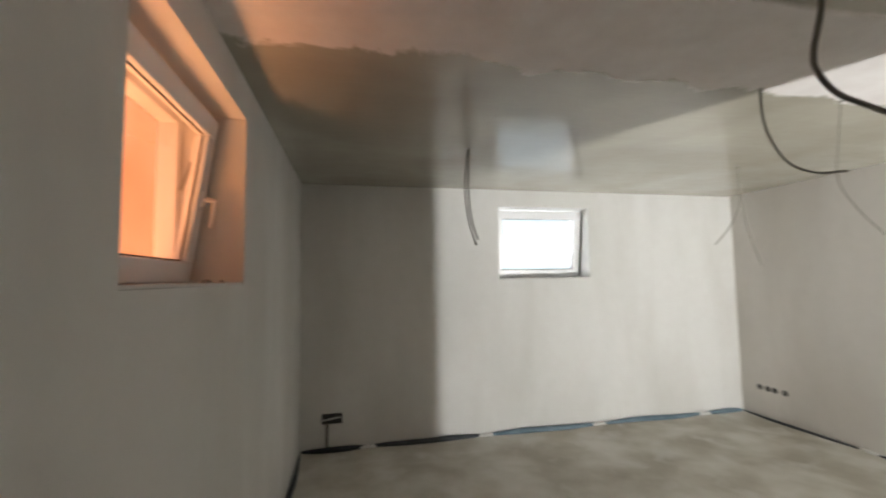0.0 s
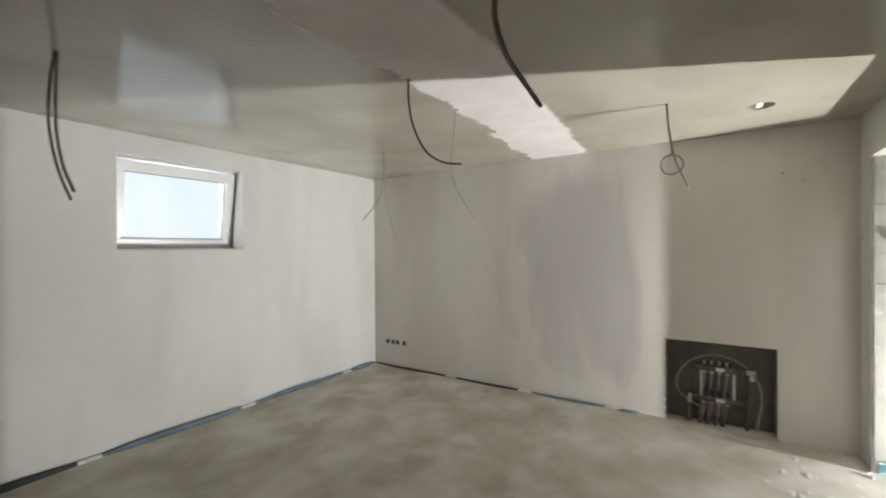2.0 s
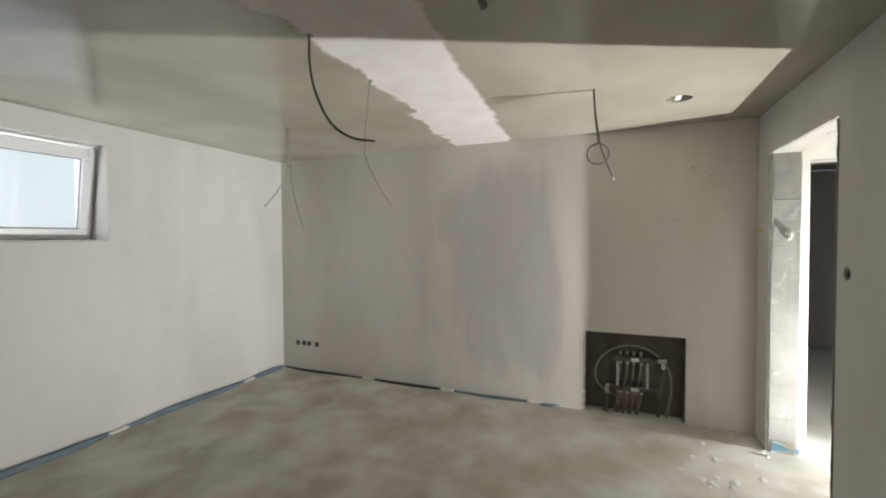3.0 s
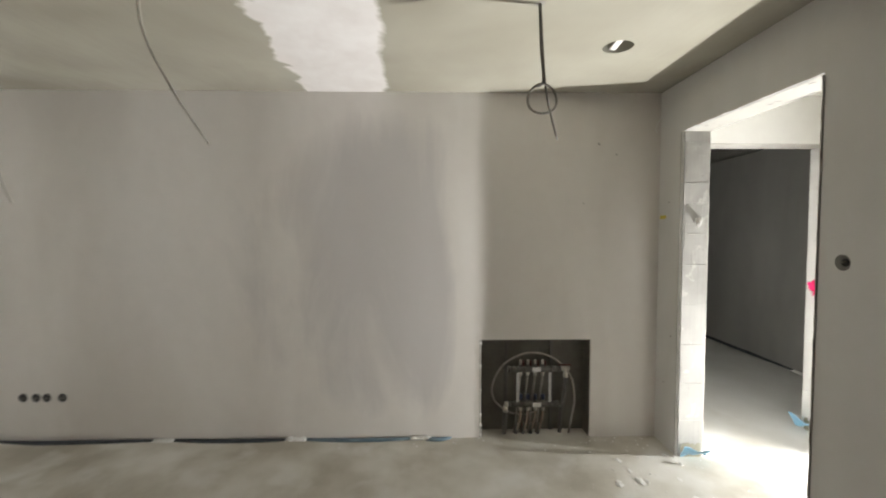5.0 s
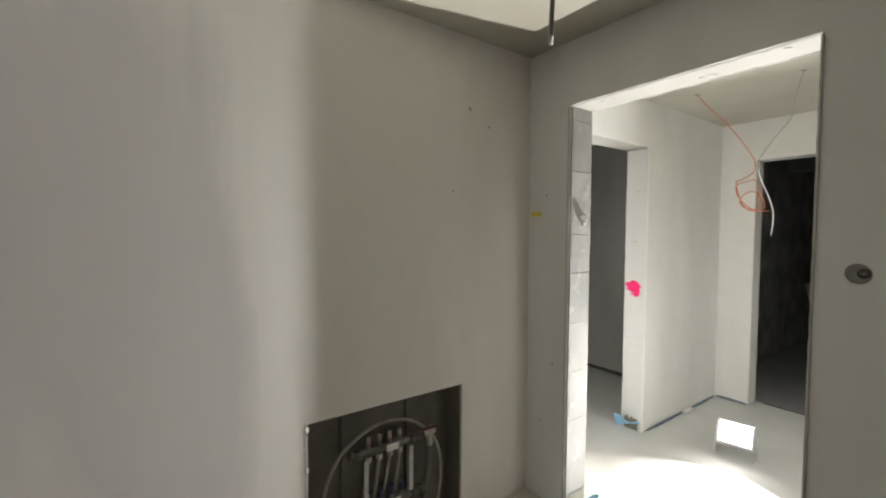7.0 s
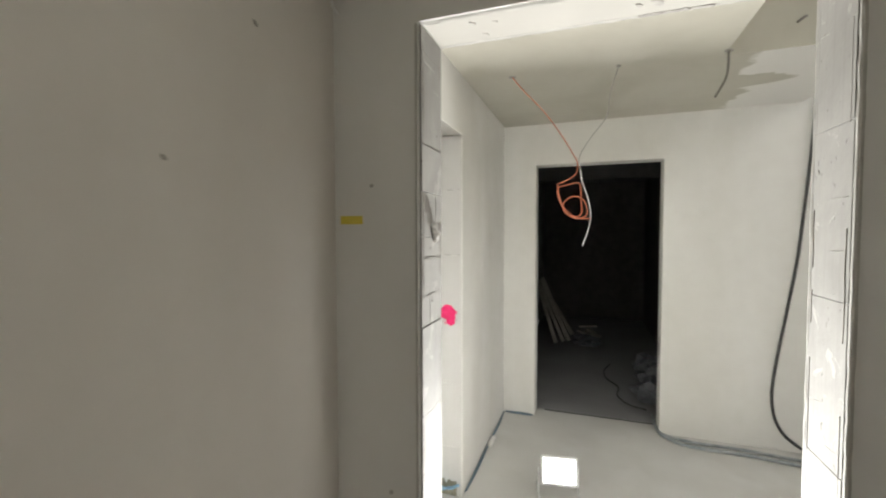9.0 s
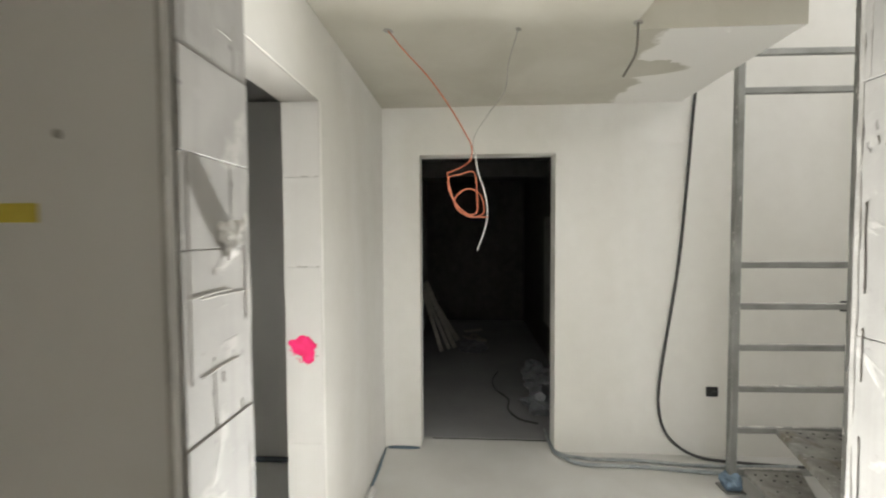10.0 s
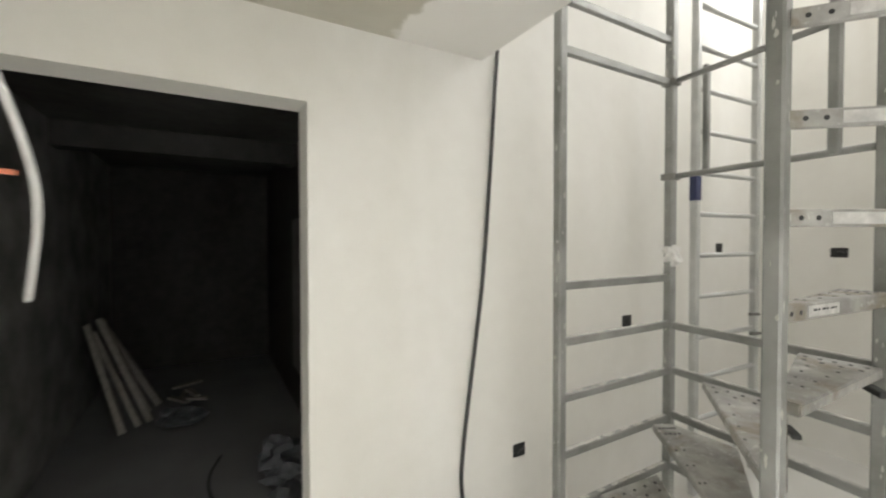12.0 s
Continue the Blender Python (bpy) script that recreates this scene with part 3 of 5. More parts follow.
# ---- flood light on the hall floor ----
def flood_light():
    t = thing("flood_light", "lit work flood light standing on the hall floor", "work light", at=(0, 0, 0))
    m = FLOOD
    # housing, bezel and stand are coloured pale in place of glare round the lens
    bm = boxes((-0.10, 0.10, -0.045, -0.006, -0.075, 0.075), bevel=0.008)
    for i in range(7):
        box(bm, -0.09 + i * 0.0295, -0.085 + i * 0.0295, -0.065, -0.045, -0.06, 0.06)
    bm.transform(m)
    part("housing", bm, PALE_LACQUER, t, "ribbed housing, coloured pale for the lens glare")
    bm = boxes((-0.10, 0.10, -0.006, 0.006, 0.061, 0.075), (-0.10, 0.10, -0.006, 0.006, -0.075, -0.061), (-0.10, -0.086, -0.006, 0.006, -0.061, 0.061), (0.086, 0.10, -0.006, 0.006, -0.061, 0.061))
    bm.transform(m)
    part("bezel", bm, PALE_LACQUER, t)
    bm = boxes((-0.085, 0.085, -0.006, 0.002, -0.06, 0.06))
    bm.transform(m)
    part("lens", bm, LED, t, "glaring white lens")
    bm = bmesh.new()
    turn = Matrix.Translation((-0.555, -1.318, 0)) @ Matrix.Rotation(radians(14), 4, "Z")
    for q in (-0.11, 0.11):
        tube(bm, [(q, 0.03, 0.007), (q, -0.13, 0.007)], 0.006, 8, False)
        tube(bm, [(q, -0.03, 0.007), (q, -0.03, 0.155), (q * 0.9, -0.03, 0.155)], 0.005, 8, False)
    tube(bm, [(-0.11, -0.12, 0.007), (0.11, -0.12, 0.007)], 0.005, 8, False)
    bm.transform(turn)
    part("stand", bm, PALE_LACQUER, t, "thin tubular floor stand")


flood_light()


# ---- foam edge strips along the foot of the walls ----
def edge_strip(name, a, b, inward, dabs, label, high=0.05, low=0.012, out=0.03, seed=0, dark=()):
    """A bowed foam ribbon between dabs of plaster, from a to b along a wall; inward points into the room. dark: lengths
    coloured as shaded foam and open gap.
    """
    t = thing(name, label, "edge strip")
    t["kind"] = "structure"
    a, b, n = Vector((*a, 0)), Vector((*b, 0)), Vector((*inward, 0))
    length = (b - a).length
    d = (b - a) / length
    cuts = [0.0] + [x for x in dabs] + [length]
    for k_seg, (c0, c1) in enumerate(zip(cuts, cuts[1:])):
        bm = bmesh.new()
        steps = max(6, int((c1 - c0) / 0.04))
        rows = []
        for i in range(steps + 1):
            s = c0 + (c1 - c0) * i / steps
            k = max(0.0, math.sin(math.pi * i / steps)) ** 0.7
            w = noise.noise(Vector((s * 2.3, seed, 0)))
            h = low + (high - low) * k * (0.8 + 0.35 * w)
            o = 0.008 + out * k * (0.75 + 0.5 * noise.noise(Vector((s * 1.7, seed + 5, 0))))
            p = a + d * s
            rows.append([bm.verts.new(p + n * q + Vector((0, 0, z))) for q, z in ((o, -0.002), (o * 0.95 + 0.003, h * 0.55), (o * 0.5 + 0.006, h), (max(o * 0.5 - 0.003, 0.002), h), (o * 0.95 - 0.007, h * 0.55), (o - 0.009, -0.002))])
        for p, q in zip(rows, rows[1:]):
            for j in range(6):
                f = bm.faces.new((p[j], q[j], q[(j + 1) % 6], p[(j + 1) % 6]))
                f.smooth = True
        bm.faces.new(rows[0])
        bm.faces.new(rows[-1][::-1])
        bmesh.ops.recalc_face_normals(bm, faces=bm.faces)
        part("foam_ribbon", bm, FOAM_SHADE_GAP if k_seg in dark else FOAM, t)
    for i, c in enumerate(dabs):
        bm = bmesh.new()
        p = a + d * c + n * 0.022
        for j in range(3):
            lump(bm, p + d * (j - 1) * 0.04 + Vector((0, 0, 0.008)), 0.024, (1.5 if abs(d.x) > 0.5 else 0.7, 1.5 if abs(d.y) > 0.5 else 0.7, 0.7), 0.5, 2, seed + i + j)
        part("plaster_dab", bm, SPLASH, t, "white plaster dab")
    return t


# first two lengths lie beyond the doorway's light, darkened by colour
edge_strip("edge_strip", (XW + 0.01, YN), (-0.01, YN), (0, -1), [0.57, 1.67, 2.85, 4.11], "blue foam edge strip bowed off the wall, plaster dabs between", 0.05, 0.014, 0.066, 2, (0, 1))
edge_strip("edge_strip", (0.0, YN - 0.01), (0.0, 1.42), (-1, 0), [1.15, 2.05, 2.9], "thin blue foam edge strip at the wall foot", 0.02, 0.008, 0.06, 7, (0, 1))
edge_strip("edge_strip", (XW, 0.05), (XW, YN - 0.06), (1, 0), [1.6, 3.2], "blue foam edge strip along the shaded wall, shade in its colour", 0.05, 0.014, 0.045, 11, (0, 1, 2))
edge_strip("edge_strip", (XE, -1.2), (XE, YS + 0.02), (-1, 0), [0.6], "thin blue foam edge strip in the hall", 0.014, 0.006, 0.012, 15)
edge_strip("edge_strip", (XE - 0.02, YS), (D3[1] + 0.01, YS), (0, 1), [], "short blue foam edge strip beside the dark doorway", 0.018, 0.01, 0.012, 17)


edge_strip("edge_strip", (XE2 + 0.02, -2.14), (3.1, -2.14), (0, 1), [1.1], "foam edge strip at the side room wall foot, shade in its colour", 0.035, 0.012, 0.02, 19, (0, 1))


# ---- flush boxes in the plaster ----
def round_box(at, normal, r, label, rough_ring=True, group=""):
    t = thing("wall_box", label, "electrical box", group)
    nn = Vector(normal)
    at = Vector(at)
    bm = bmesh.new()
    u = nn.orthogonal().normalized()
    w = nn.cross(u)
    tube(bm, [at + (u * math.cos(a) + w * math.sin(a)) * r for a in [2 * math.pi * k / 20 for k in range(21)]], r * 0.12, 6, False)
    part("rim", bm, BLACK, t)
    bm = bmesh.new()
    disc(bm, at, r, nn, 0.003)
    part("cup", bm, BLACK, t)
    bm = bmesh.new()
    tube(bm, [at + nn * 0.002 - w * r * 0.5, at + nn * 0.008, at + nn * 0.004 + u * r * 0.4 + w * r * 0.3], 0.004, 6)
    part("wire", bm, CABLE_GREY, t)
    return t


for yy in (4.325, 4.238, 4.168, 4.062):
    round_box((0, yy, 0.30), (-1, 0, 0), 0.026, "round black flush socket box in the wall", group="socket boxes by the corner")


def square_box(at, normal, w, h, label, stripe=False, group=""):
    t = thing("wall_box", label, "electrical box", group)
    nn, at = Vector(normal), Vector(at)
    s = Vector((0, 0, 1)).cross(nn).normalized()
    bm = bmesh.new()
    bar(bm, at - s * w / 2, at + s * w / 2, 0.006, h, 0.0, (0, 0, 1))
    part("cup", bm, BLACK, t)
    bm = bmesh.new()
    for z, ww in ((h / 2, 0.004), (-h / 2, 0.004)):
        bar(bm, at - s * w / 2 + Vector((0, 0, z)), at + s * w / 2 + Vector((0, 0, z)), 0.012, ww, 0.001)
    for q in (-w / 2, w / 2):
        bar(bm, at + s * q - Vector((0, 0, h / 2)), at + s * q + Vector((0, 0, h / 2)), 0.012, 0.004, 0.001, nn)
    part("rim", bm, BLACK, t)
    bm = bmesh.new()
    if stripe:
        bar(bm, at - s * w * 0.5 + nn * 0.012 - Vector((0, 0, 0.01)), at + s * w * 0.42 + nn * 0.014 + Vector((0, 0, 0.012)), 0.006, 0.012)
        part("jumper", bm, CABLE_WHITE, t, "white jumper across the box")
    else:
        tube(bm, [at + s * w * 0.3 + nn * 0.003, at + nn * 0.012 + Vector((0, 0, h * 0.1)), at - s * w * 0.2 + nn * 0.004 - Vector((0, 0, h * 0.3))], 0.004, 6)
        part("wire", bm, CABLE_BLACK, t)
    return t


nb = square_box((-4.36, YN, 0.272), (0, -1, 0), 0.165, 0.085, "black twin box with loose white jumper above the floor", True)
bm = bmesh.new()
tube(bm, [(-4.40, YN - 0.008, 0.23), (-4.403, YN - 0.012, 0.10), (-4.40, YN - 0.02, 0.0)], 0.012, 8)
part("conduit", bm, CABLE_GREY, nb, "grey conduit down to the floor")
square_box((-2.229, YS, 0.434), (0, 1, 0), 0.065, 0.062, "square black socket box in the white wall")
square_box((-3.055, YS, 1.008), (0, 1, 0), 0.07, 0.065, "square black socket box behind the scaffold stair")
square_box((-4.06, YS, 1.436), (0, 1, 0), 0.07, 0.06, "square black switch box behind the ladder")
square_box((XW, -1.865, 1.405), (1, 0, 0), 0.082, 0.062, "black switch box in the stairwell wall")

sw = round_box((-1.312, 0.002, 1.312), (0, 1, 0), 0.014, "open black switch box in a ring of fresh plaster")
bm = bmesh.new()
disc(bm, (-1.300, 0, 1.311), 0.031, (0, 1, 0), 0.0018, 24, 0.95)
part("plaster_ring", bm, CONCRETE, sw, "darker ring of fresh plaster")

# ---- marks on the walls ----
bm = boxes((-0.09, -0.018, 0.0, 0.0015, 1.512, 1.536))
tape = tagged(part("masking_tape", bm, YELLOW), "strip of yellow masking tape stuck on the wall", "tape")

bm = bmesh.new()
rnd = random.Random(6)


def blot(cx, cz, rx, rz, count, rough, seed):
    """One flat drop of sprayed paint with a wavering outline."""
    ring = []
    for k in range(count):
        a = 2 * math.pi * k / count
        q = 1 + rough * noise.noise(Vector((math.cos(a) * 1.6, math.sin(a) * 1.6, seed))) + 0.35 * rough * noise.noise(Vector((math.cos(a) * 6, math.sin(a) * 6, seed + 4)))
        ring.append(bm.verts.new((cx + math.cos(a) * rx * q, D2[0] + 0.0115, cz + math.sin(a) * rz * q)))
    f = bm.faces.new(ring)
    r = bmesh.ops.extrude_face_region(bm, geom=[f])
    bmesh.ops.translate(bm, verts=[v for v in r["geom"] if isinstance(v, bmesh.types.BMVert)], vec=(0, 0.0008 + 0.0004 * rnd.random(), 0))


blot(0.050, 1.045, 0.050, 0.038, 44, 0.3, 2.3)
blot(0.026, 1.005, 0.026, 0.036, 30, 0.3, 7.1)
for k in range(26):
    a, q = rnd.uniform(0, 6.28), rnd.gauss(0.056, 0.008)
    blot(0.044 + math.cos(a) * q * 0.9, 1.032 + math.sin(a) * q * 0.9, rnd.uniform(0.0012, 0.004), rnd.uniform(0.0012, 0.004), 7, 0.3, k)
bmesh.ops.recalc_face_normals(bm, faces=bm.faces)
tagged(part("paint_mark", bm, PINK), "blot of fluorescent pink marking paint on the jamb", "paint mark")

# ---- block jambs of the raw doorways ----
def jamb(wall, face, x0, x1, y0, y1, z_joints, seed, mat=None):
    """Aerated blocks showing on a door jamb. face: +1 or -1, the way they look along the jamb's normal axis; the thin axis is the shorter span."""
    rnd = random.Random(seed)
    for z0, z1 in zip(z_joints, z_joints[1:]):
        e = rnd.uniform(0.0, 0.0025)
        bm = bmesh.new()
        if x1 - x0 < y1 - y0:
            box(bm, x0 - (e if face < 0 else 0), x1 + (e if face > 0 else 0), y0, y1, z0 + 0.0006, z1 - 0.0006, bevel=0.0008)
        else:
            box(bm, x0, x1, y0 - (e if face < 0 else 0), y1 + (e if face > 0 else 0), z0 + 0.0006, z1 - 0.0006, bevel=0.0008)
        part("block", bm, mat or BLOCK, wall)


def ragged_lip(wall, base, along, axis_out, length, seed, w=0.012, t=0.0045):
    """The broken edge of the plaster coat along a jamb corner."""
    bm = bmesh.new()
    steps = int(length / 0.025)
    a, d, o = Vector(base), Vector(along), Vector(axis_out)
    side = d.cross(o)
    rows = []
    for i in range(steps + 1):
        s = length * i / steps
        k = noise.noise(Vector((s * 9, seed, 0)))
        k2 = noise.noise(Vector((s * 23, seed + 3, 0)))
        p = a + d * s
        ww = w * (1 + 0.35 * k + 0.25 * k2)
        tt = t * (1 + 0.5 * k2)
        rows.append([bm.verts.new(p + side * q + o * z) for q, z in ((0, -0.004), (0.001 * k2, tt), (ww * 0.6, tt * 0.9), (ww, 0.001), (ww, -0.004))])
    for p, q in zip(rows, rows[1:]):
        for j in range(5):
            bm.faces.new((p[j], q[j], q[(j + 1) % 5], p[(j + 1) % 5]))
    bm.faces.new(rows[0])
    bm.faces.new(rows[-1][::-1])
    bmesh.ops.recalc_face_normals(bm, faces=bm.faces)
    part("plaster_edge", bm, EDGE, wall, "ragged broken plaster edge")


jamb(wall_south, -1, D1[1] - 0.006, D1[1], -WT + 0.006, -0.006, [0.0, 0.235, 0.47, 0.72, 0.971, 1.223, 1.476, 1.60, 1.73, 1.98, 2.044], 3)
jamb(wall_south, 1, D1[0], D1[0] + 0.006, -WT + 0.006, -0.006, [0.0, 0.24, 0.61, 0.98, 1.342, 1.711, 2.044], 4)
ragged_lip(wall_south, (D1[1] + 0.001, 0.012, 0), (0, 0, 1), (-1, 0, 0), 2.04, 1, 0.016, 0.003)
ragged_lip(wall_south, (D1[1] - 0.003, -WT + 0.015, 0), (0, 0, 1), (-1, 0, 0), 2.04, 2, 0.013, 0.002)
ragged_lip(wall_south, (D1[0] + 0.003, -WT + 0.002, 0), (0, 0, 1), (1, 0, 0), 2.04, 3)
ragged_lip(wall_south, (D1[0] + 0.001, -0.004, 0), (0, 0, 1), (1, 0, 0), 2.04, 4)
ragged_lip(wall_south, (D1[0], -0.022, D1[2]), (1, 0, 0), (0, 0, -1), D1[1] - D1[0], 5, 0.016, 0.005)
ragged_lip(wall_south, (D1[0], -WT + 0.002, D1[2]), (1, 0, 0), (0, 0, -1), D1[1] - D1[0], 6, 0.016, 0.005)
# added plate, its darker colour holds down the brightness of the door head
part("soffit_plate", boxes((D1[0] + 0.008, D1[1] - 0.008, -WT + 0.018, -0.018, D1[2] - 0.005, D1[2] - 0.0005)), SOFFIT_TONED, wall_south, "plate under the door head, toned down against the flood light")
hall_east = bpy.data.objects["wall_hall_east"]
part("soffit_plate", boxes((XE + 0.004, XE2 - 0.004, D2[0] + 0.010, D2[1] - 0.004, D2[2] - 0.005, D2[2] - 0.0005)), SOFFIT_TONED, hall_east, "plate under the door head, toned down against the flood light")
jamb(hall_east, 1, XE + 0.006, XE2 - 0.006, D2[0], D2[0] + 0.008, [0.0, 0.28, 0.64, 1.001, 1.361, 1.719, 2.014], 5, REVEAL)


def crack(wall, x, y, z0, z1, seed):
    """Dark gaps where the plaster coat has parted from the blocks."""
    bm = bmesh.new()
    rnd = random.Random(seed)
    z = z0
    while z < z1:
        e = min(z1, z + rnd.uniform(0.05, 0.35))
        pts = [(x, y + 0.003 * noise.noise(Vector((q * 11, seed, 0))), q) for q in (z, z + (e - z) * 0.33, z + (e - z) * 0.66, e)]
        tube(bm, pts, rnd.uniform(0.0009, 0.002), 5)
        z = e + rnd.uniform(0.02, 0.22)
    part("crack", bm, MORTAR, wall, "dark parted crack")["kind"] = "stuff"


crack(wall_south, D1[1] - 0.0065, -0.019, 0.05, 2.0, 31)
crack(wall_south, D1[1] - 0.0065, -WT + 0.019, 0.05, 2.0, 32)
crack(wall_south, D1[0] + 0.0065, -0.019, 0.05, 2.0, 33)
crack(wall_south, D1[0] + 0.0065, -WT + 0.019, 0.05, 2.0, 34)
bm = bmesh.new()
rnd = random.Random(12)
for i in range(26):
    xx = rnd.choice((D1[0] + 0.0065, D1[1] - 0.0065))
    lump(bm, (xx, -WT + 0.03 + rnd.random() * 0.11, rnd.uniform(0.1, 1.95)), rnd.uniform(0.002, 0.006), (0.25, 0.7, rnd.uniform(0.7, 2.4)), 1.0, 1, i)
part("chip", bm, MORTAR, wall_south, "small chips out of the blocks")["kind"] = "stuff"
def damp_foot(wall, along, across, out, at, seed):
    """Olive damp skin at the foot of a jamb, with an uneven upper edge."""
    a, c, o = Vector(along), Vector(across), Vector(out)
    bm = bmesh.new()
    top = [a * k / 8 + Vector((0, 0, 0.085 + 0.03 * noise.noise(Vector((k * 0.7, seed, 0))))) for k in range(9)]
    ring = [Vector((0, 0, 0.0)), a * 1.0] + top[::-1]
    f = bm.faces.new([bm.verts.new(Vector(at) + c + p) for p in ring])
    r = bmesh.ops.extrude_face_region(bm, geom=[f])
    bmesh.ops.translate(bm, verts=[v for v in r["geom"] if isinstance(v, bmesh.types.BMVert)], vec=o * 0.0012)
    bmesh.ops.recalc_face_normals(bm, faces=bm.faces)
    part("damp_foot", bm, DAMP, wall, "olive damp foot of the jamb")


damp_foot(wall_south, (0, 0.125, 0), (0, 0, 0), (-1, 0, 0), (D1[1] - 0.0085, -WT + 0.022, 0), 3)
damp_foot(hall_east, (0.10, 0, 0), (0, 0, 0), (0, 1, 0), (XE + 0.03, D2[0] + 0.0105, 0), 8)
bm = bmesh.new()
for x, z, w in ((0.03, 1.722, 0.030), (-0.02, 1.722, 0.012), (0.045, 1.363, 0.045), (0.0, 1.003, 0.030), (0.06, 1.003, 0.018), (-0.02, 1.363, 0.014)):
    box(bm, x - w / 2, x + w / 2, D2[0] + 0.0075, D2[0] + 0.0115, z - 0.0016, z + 0.0016)
part("joint_gap", bm, MORTAR, hall_east, "short dark gaps at the block joints")["kind"] = "stuff"
bm = bmesh.new()
rnd = random.Random(44)
for i in range(22):
    xx, sg = rnd.choice(((D1[1] - 0.0065, 1), (D1[1] - 0.0065, 1), (D1[0] + 0.0065, -1)))
    y0 = rnd.uniform(-WT + 0.02, -0.06)
    y1 = min(-0.018, y0 + rnd.uniform(0.03, 0.11))
    z = rnd.uniform(0.15, 2.0)
    dz = rnd.uniform(-0.006, 0.006)
    tube(bm, [(xx, y0, z), (xx, (y0 + y1) / 2, z + dz * 0.5 + rnd.uniform(-0.002, 0.002)), (xx, y1, z + dz)], rnd.uniform(0.0005, 0.0013), 5)
for i in range(7):
    y, z = rnd.uniform(-WT + 0.025, -0.03), rnd.uniform(0.2, 1.8)
    tube(bm, [(D1[1] - 0.0065, y, z), (D1[1] - 0.0065, y + rnd.uniform(-0.004, 0.004), z + 0.06), (D1[1] - 0.0065, y, z + rnd.uniform(0.1, 0.2))], rnd.uniform(0.0005, 0.001), 5)
part("trowel_ridge", bm, EDGE, wall_south, "thin ridges of smeared plaster")["kind"] = "stuff"
# the plaster lump that throws a fan of shadow up the jamb
bm = bmesh.new()
lump(bm, (D1[1] - 0.012, -0.108, 1.490), 0.014, (1.0, 0.8, 1.5), 0.8, 3, 4)
lump(bm, (D1[1] - 0.010, -0.086, 1.497), 0.010, (1.0, 0.7, 1.2), 0.8, 3, 8)
lump(bm, (D1[1] - 0.010, -0.100, 1.470), 0.008, (1, 0.8, 1.4), 0.6, 2, 9)
lump(bm, (D1[1] - 0.019, -0.112, 1.508), 0.008, (1, 0.6, 1.1), 0.8, 2, 12)
part("plaster_lump", bm, SPLASH, wall_south, "lump of plaster stuck on the jamb")
bm = bmesh.new()
for k in range(14):
    lump(bm, (-0.82 - 0.012 * k, -WT + 0.012 + 0.004 * noise.noise(Vector((k * 0.9, 2, 0))), D1[2] - 0.005), 0.012, (0.9, 0.55 + 0.5 * noise.noise(Vector((k * 0.6, 7, 0))), 0.25), 0.6, 1, k)
for k in range(9):
    lump(bm, (-1.08 - 0.010 * k, -WT + 0.010, D1[2] - 0.005), 0.008, (0.9, 0.5, 0.25), 0.6, 1, k)
for x, y, r in ((-0.40, -0.05, 0.012), (-0.42, -0.12, 0.01), (-0.46, -0.06, 0.008), (-0.85, -0.1, 0.02), (-0.81, -0.1, 0.012), (-1.1, -0.04, 0.014)):
    disc(bm, (x, y, D1[2] - 0.004), r, (0, 0, -1), 0.003, 9, 0.5)
part("chipped_spot", bm, MORTAR, wall_south, "dark chipped spots in the door head")["kind"] = "stuff"


def foam_scrap(at, turn, label, s=1.0):
    bm = bmesh.new()
    rows = []
    for i in range(9):
        u = i / 8
        rows.append([bm.verts.new(((u - 0.5) * 0.12 * s, (v - 0.5) * 0.055 * s + 0.006 * math.sin(7 * u), (0.012 + 0.05 * v + 0.014 * math.sin(5 * u + v * 3)) * s + q)) for q in (0, 0.006) for v in (0, 0.5, 1)])
    for p, q in zip(rows, rows[1:]):
        for a, b in ((0, 1), (1, 2), (2, 5), (5, 4), (4, 3), (3, 0)):
            bm.faces.new((p[a], p[b], q[b], q[a]))
    for rr in (rows[0], rows[-1]):
        bm.faces.new([rr[k] for k in (0, 1, 2, 5, 4, 3)])
    bmesh.ops.recalc_face_normals(bm, faces=bm.faces)
    lowest = min(v.co.z for v in bm.verts)
    bmesh.ops.translate(bm, verts=bm.verts, vec=(0, 0, -lowest))
    bm.transform(Matrix.Translation(at) @ Matrix.Rotation(radians(turn), 4, "Z"))
    tagged(part("foam_scrap", bm, FOAM_SCRAP), label, "foam scrap", "foam scraps at the doorways")


foam_scrap((-0.315, -0.09, 0), 80, "crumpled pale blue foam scrap at the jamb foot", 1.25)
foam_scrap((0.055, -1.115, 0), 15, "torn pale blue foam scrap at the side doorway", 1.4)


# ---- cables hanging from the ceilings ----
def cable(name, strands, label, group="", rose=None):
    t = thing(name, label, "cable", group)
    for pts, r, mat, lab in strands:
        bm = bmesh.new()
        tube(bm, pts, r, 8)
        part("strand", bm, mat, t, lab)
    if rose:
        bm = bmesh.new()
        disc(bm, rose, 0.022, (0, 0, -1), 0.002, 14, 0.8)
        part("cable_hole", bm, MORTAR, t, "ragged hole in the ceiling")
    return t


G = "cables hanging from the ceiling"
cable("ceiling_cable", [
    ([(-3.416, 3.305, ZC), (-3.432, 3.31, 2.24), (-3.430, 3.35, 2.05), (-3.385, 3.41, 1.86), (-3.325, 3.46, 1.72)], 0.006, CABLE_GREY, ""),
    ([(-3.412, 3.30, ZC), (-3.415, 3.31, 2.22), (-3.405, 3.35, 2.03), (-3.365, 3.41, 1.87), (-3.315, 3.45, 1.76)], 0.006, CABLE_GREY, "")],
    "two grey cable ends hanging from the ceiling", G, (-3.416, 3.305, ZC))
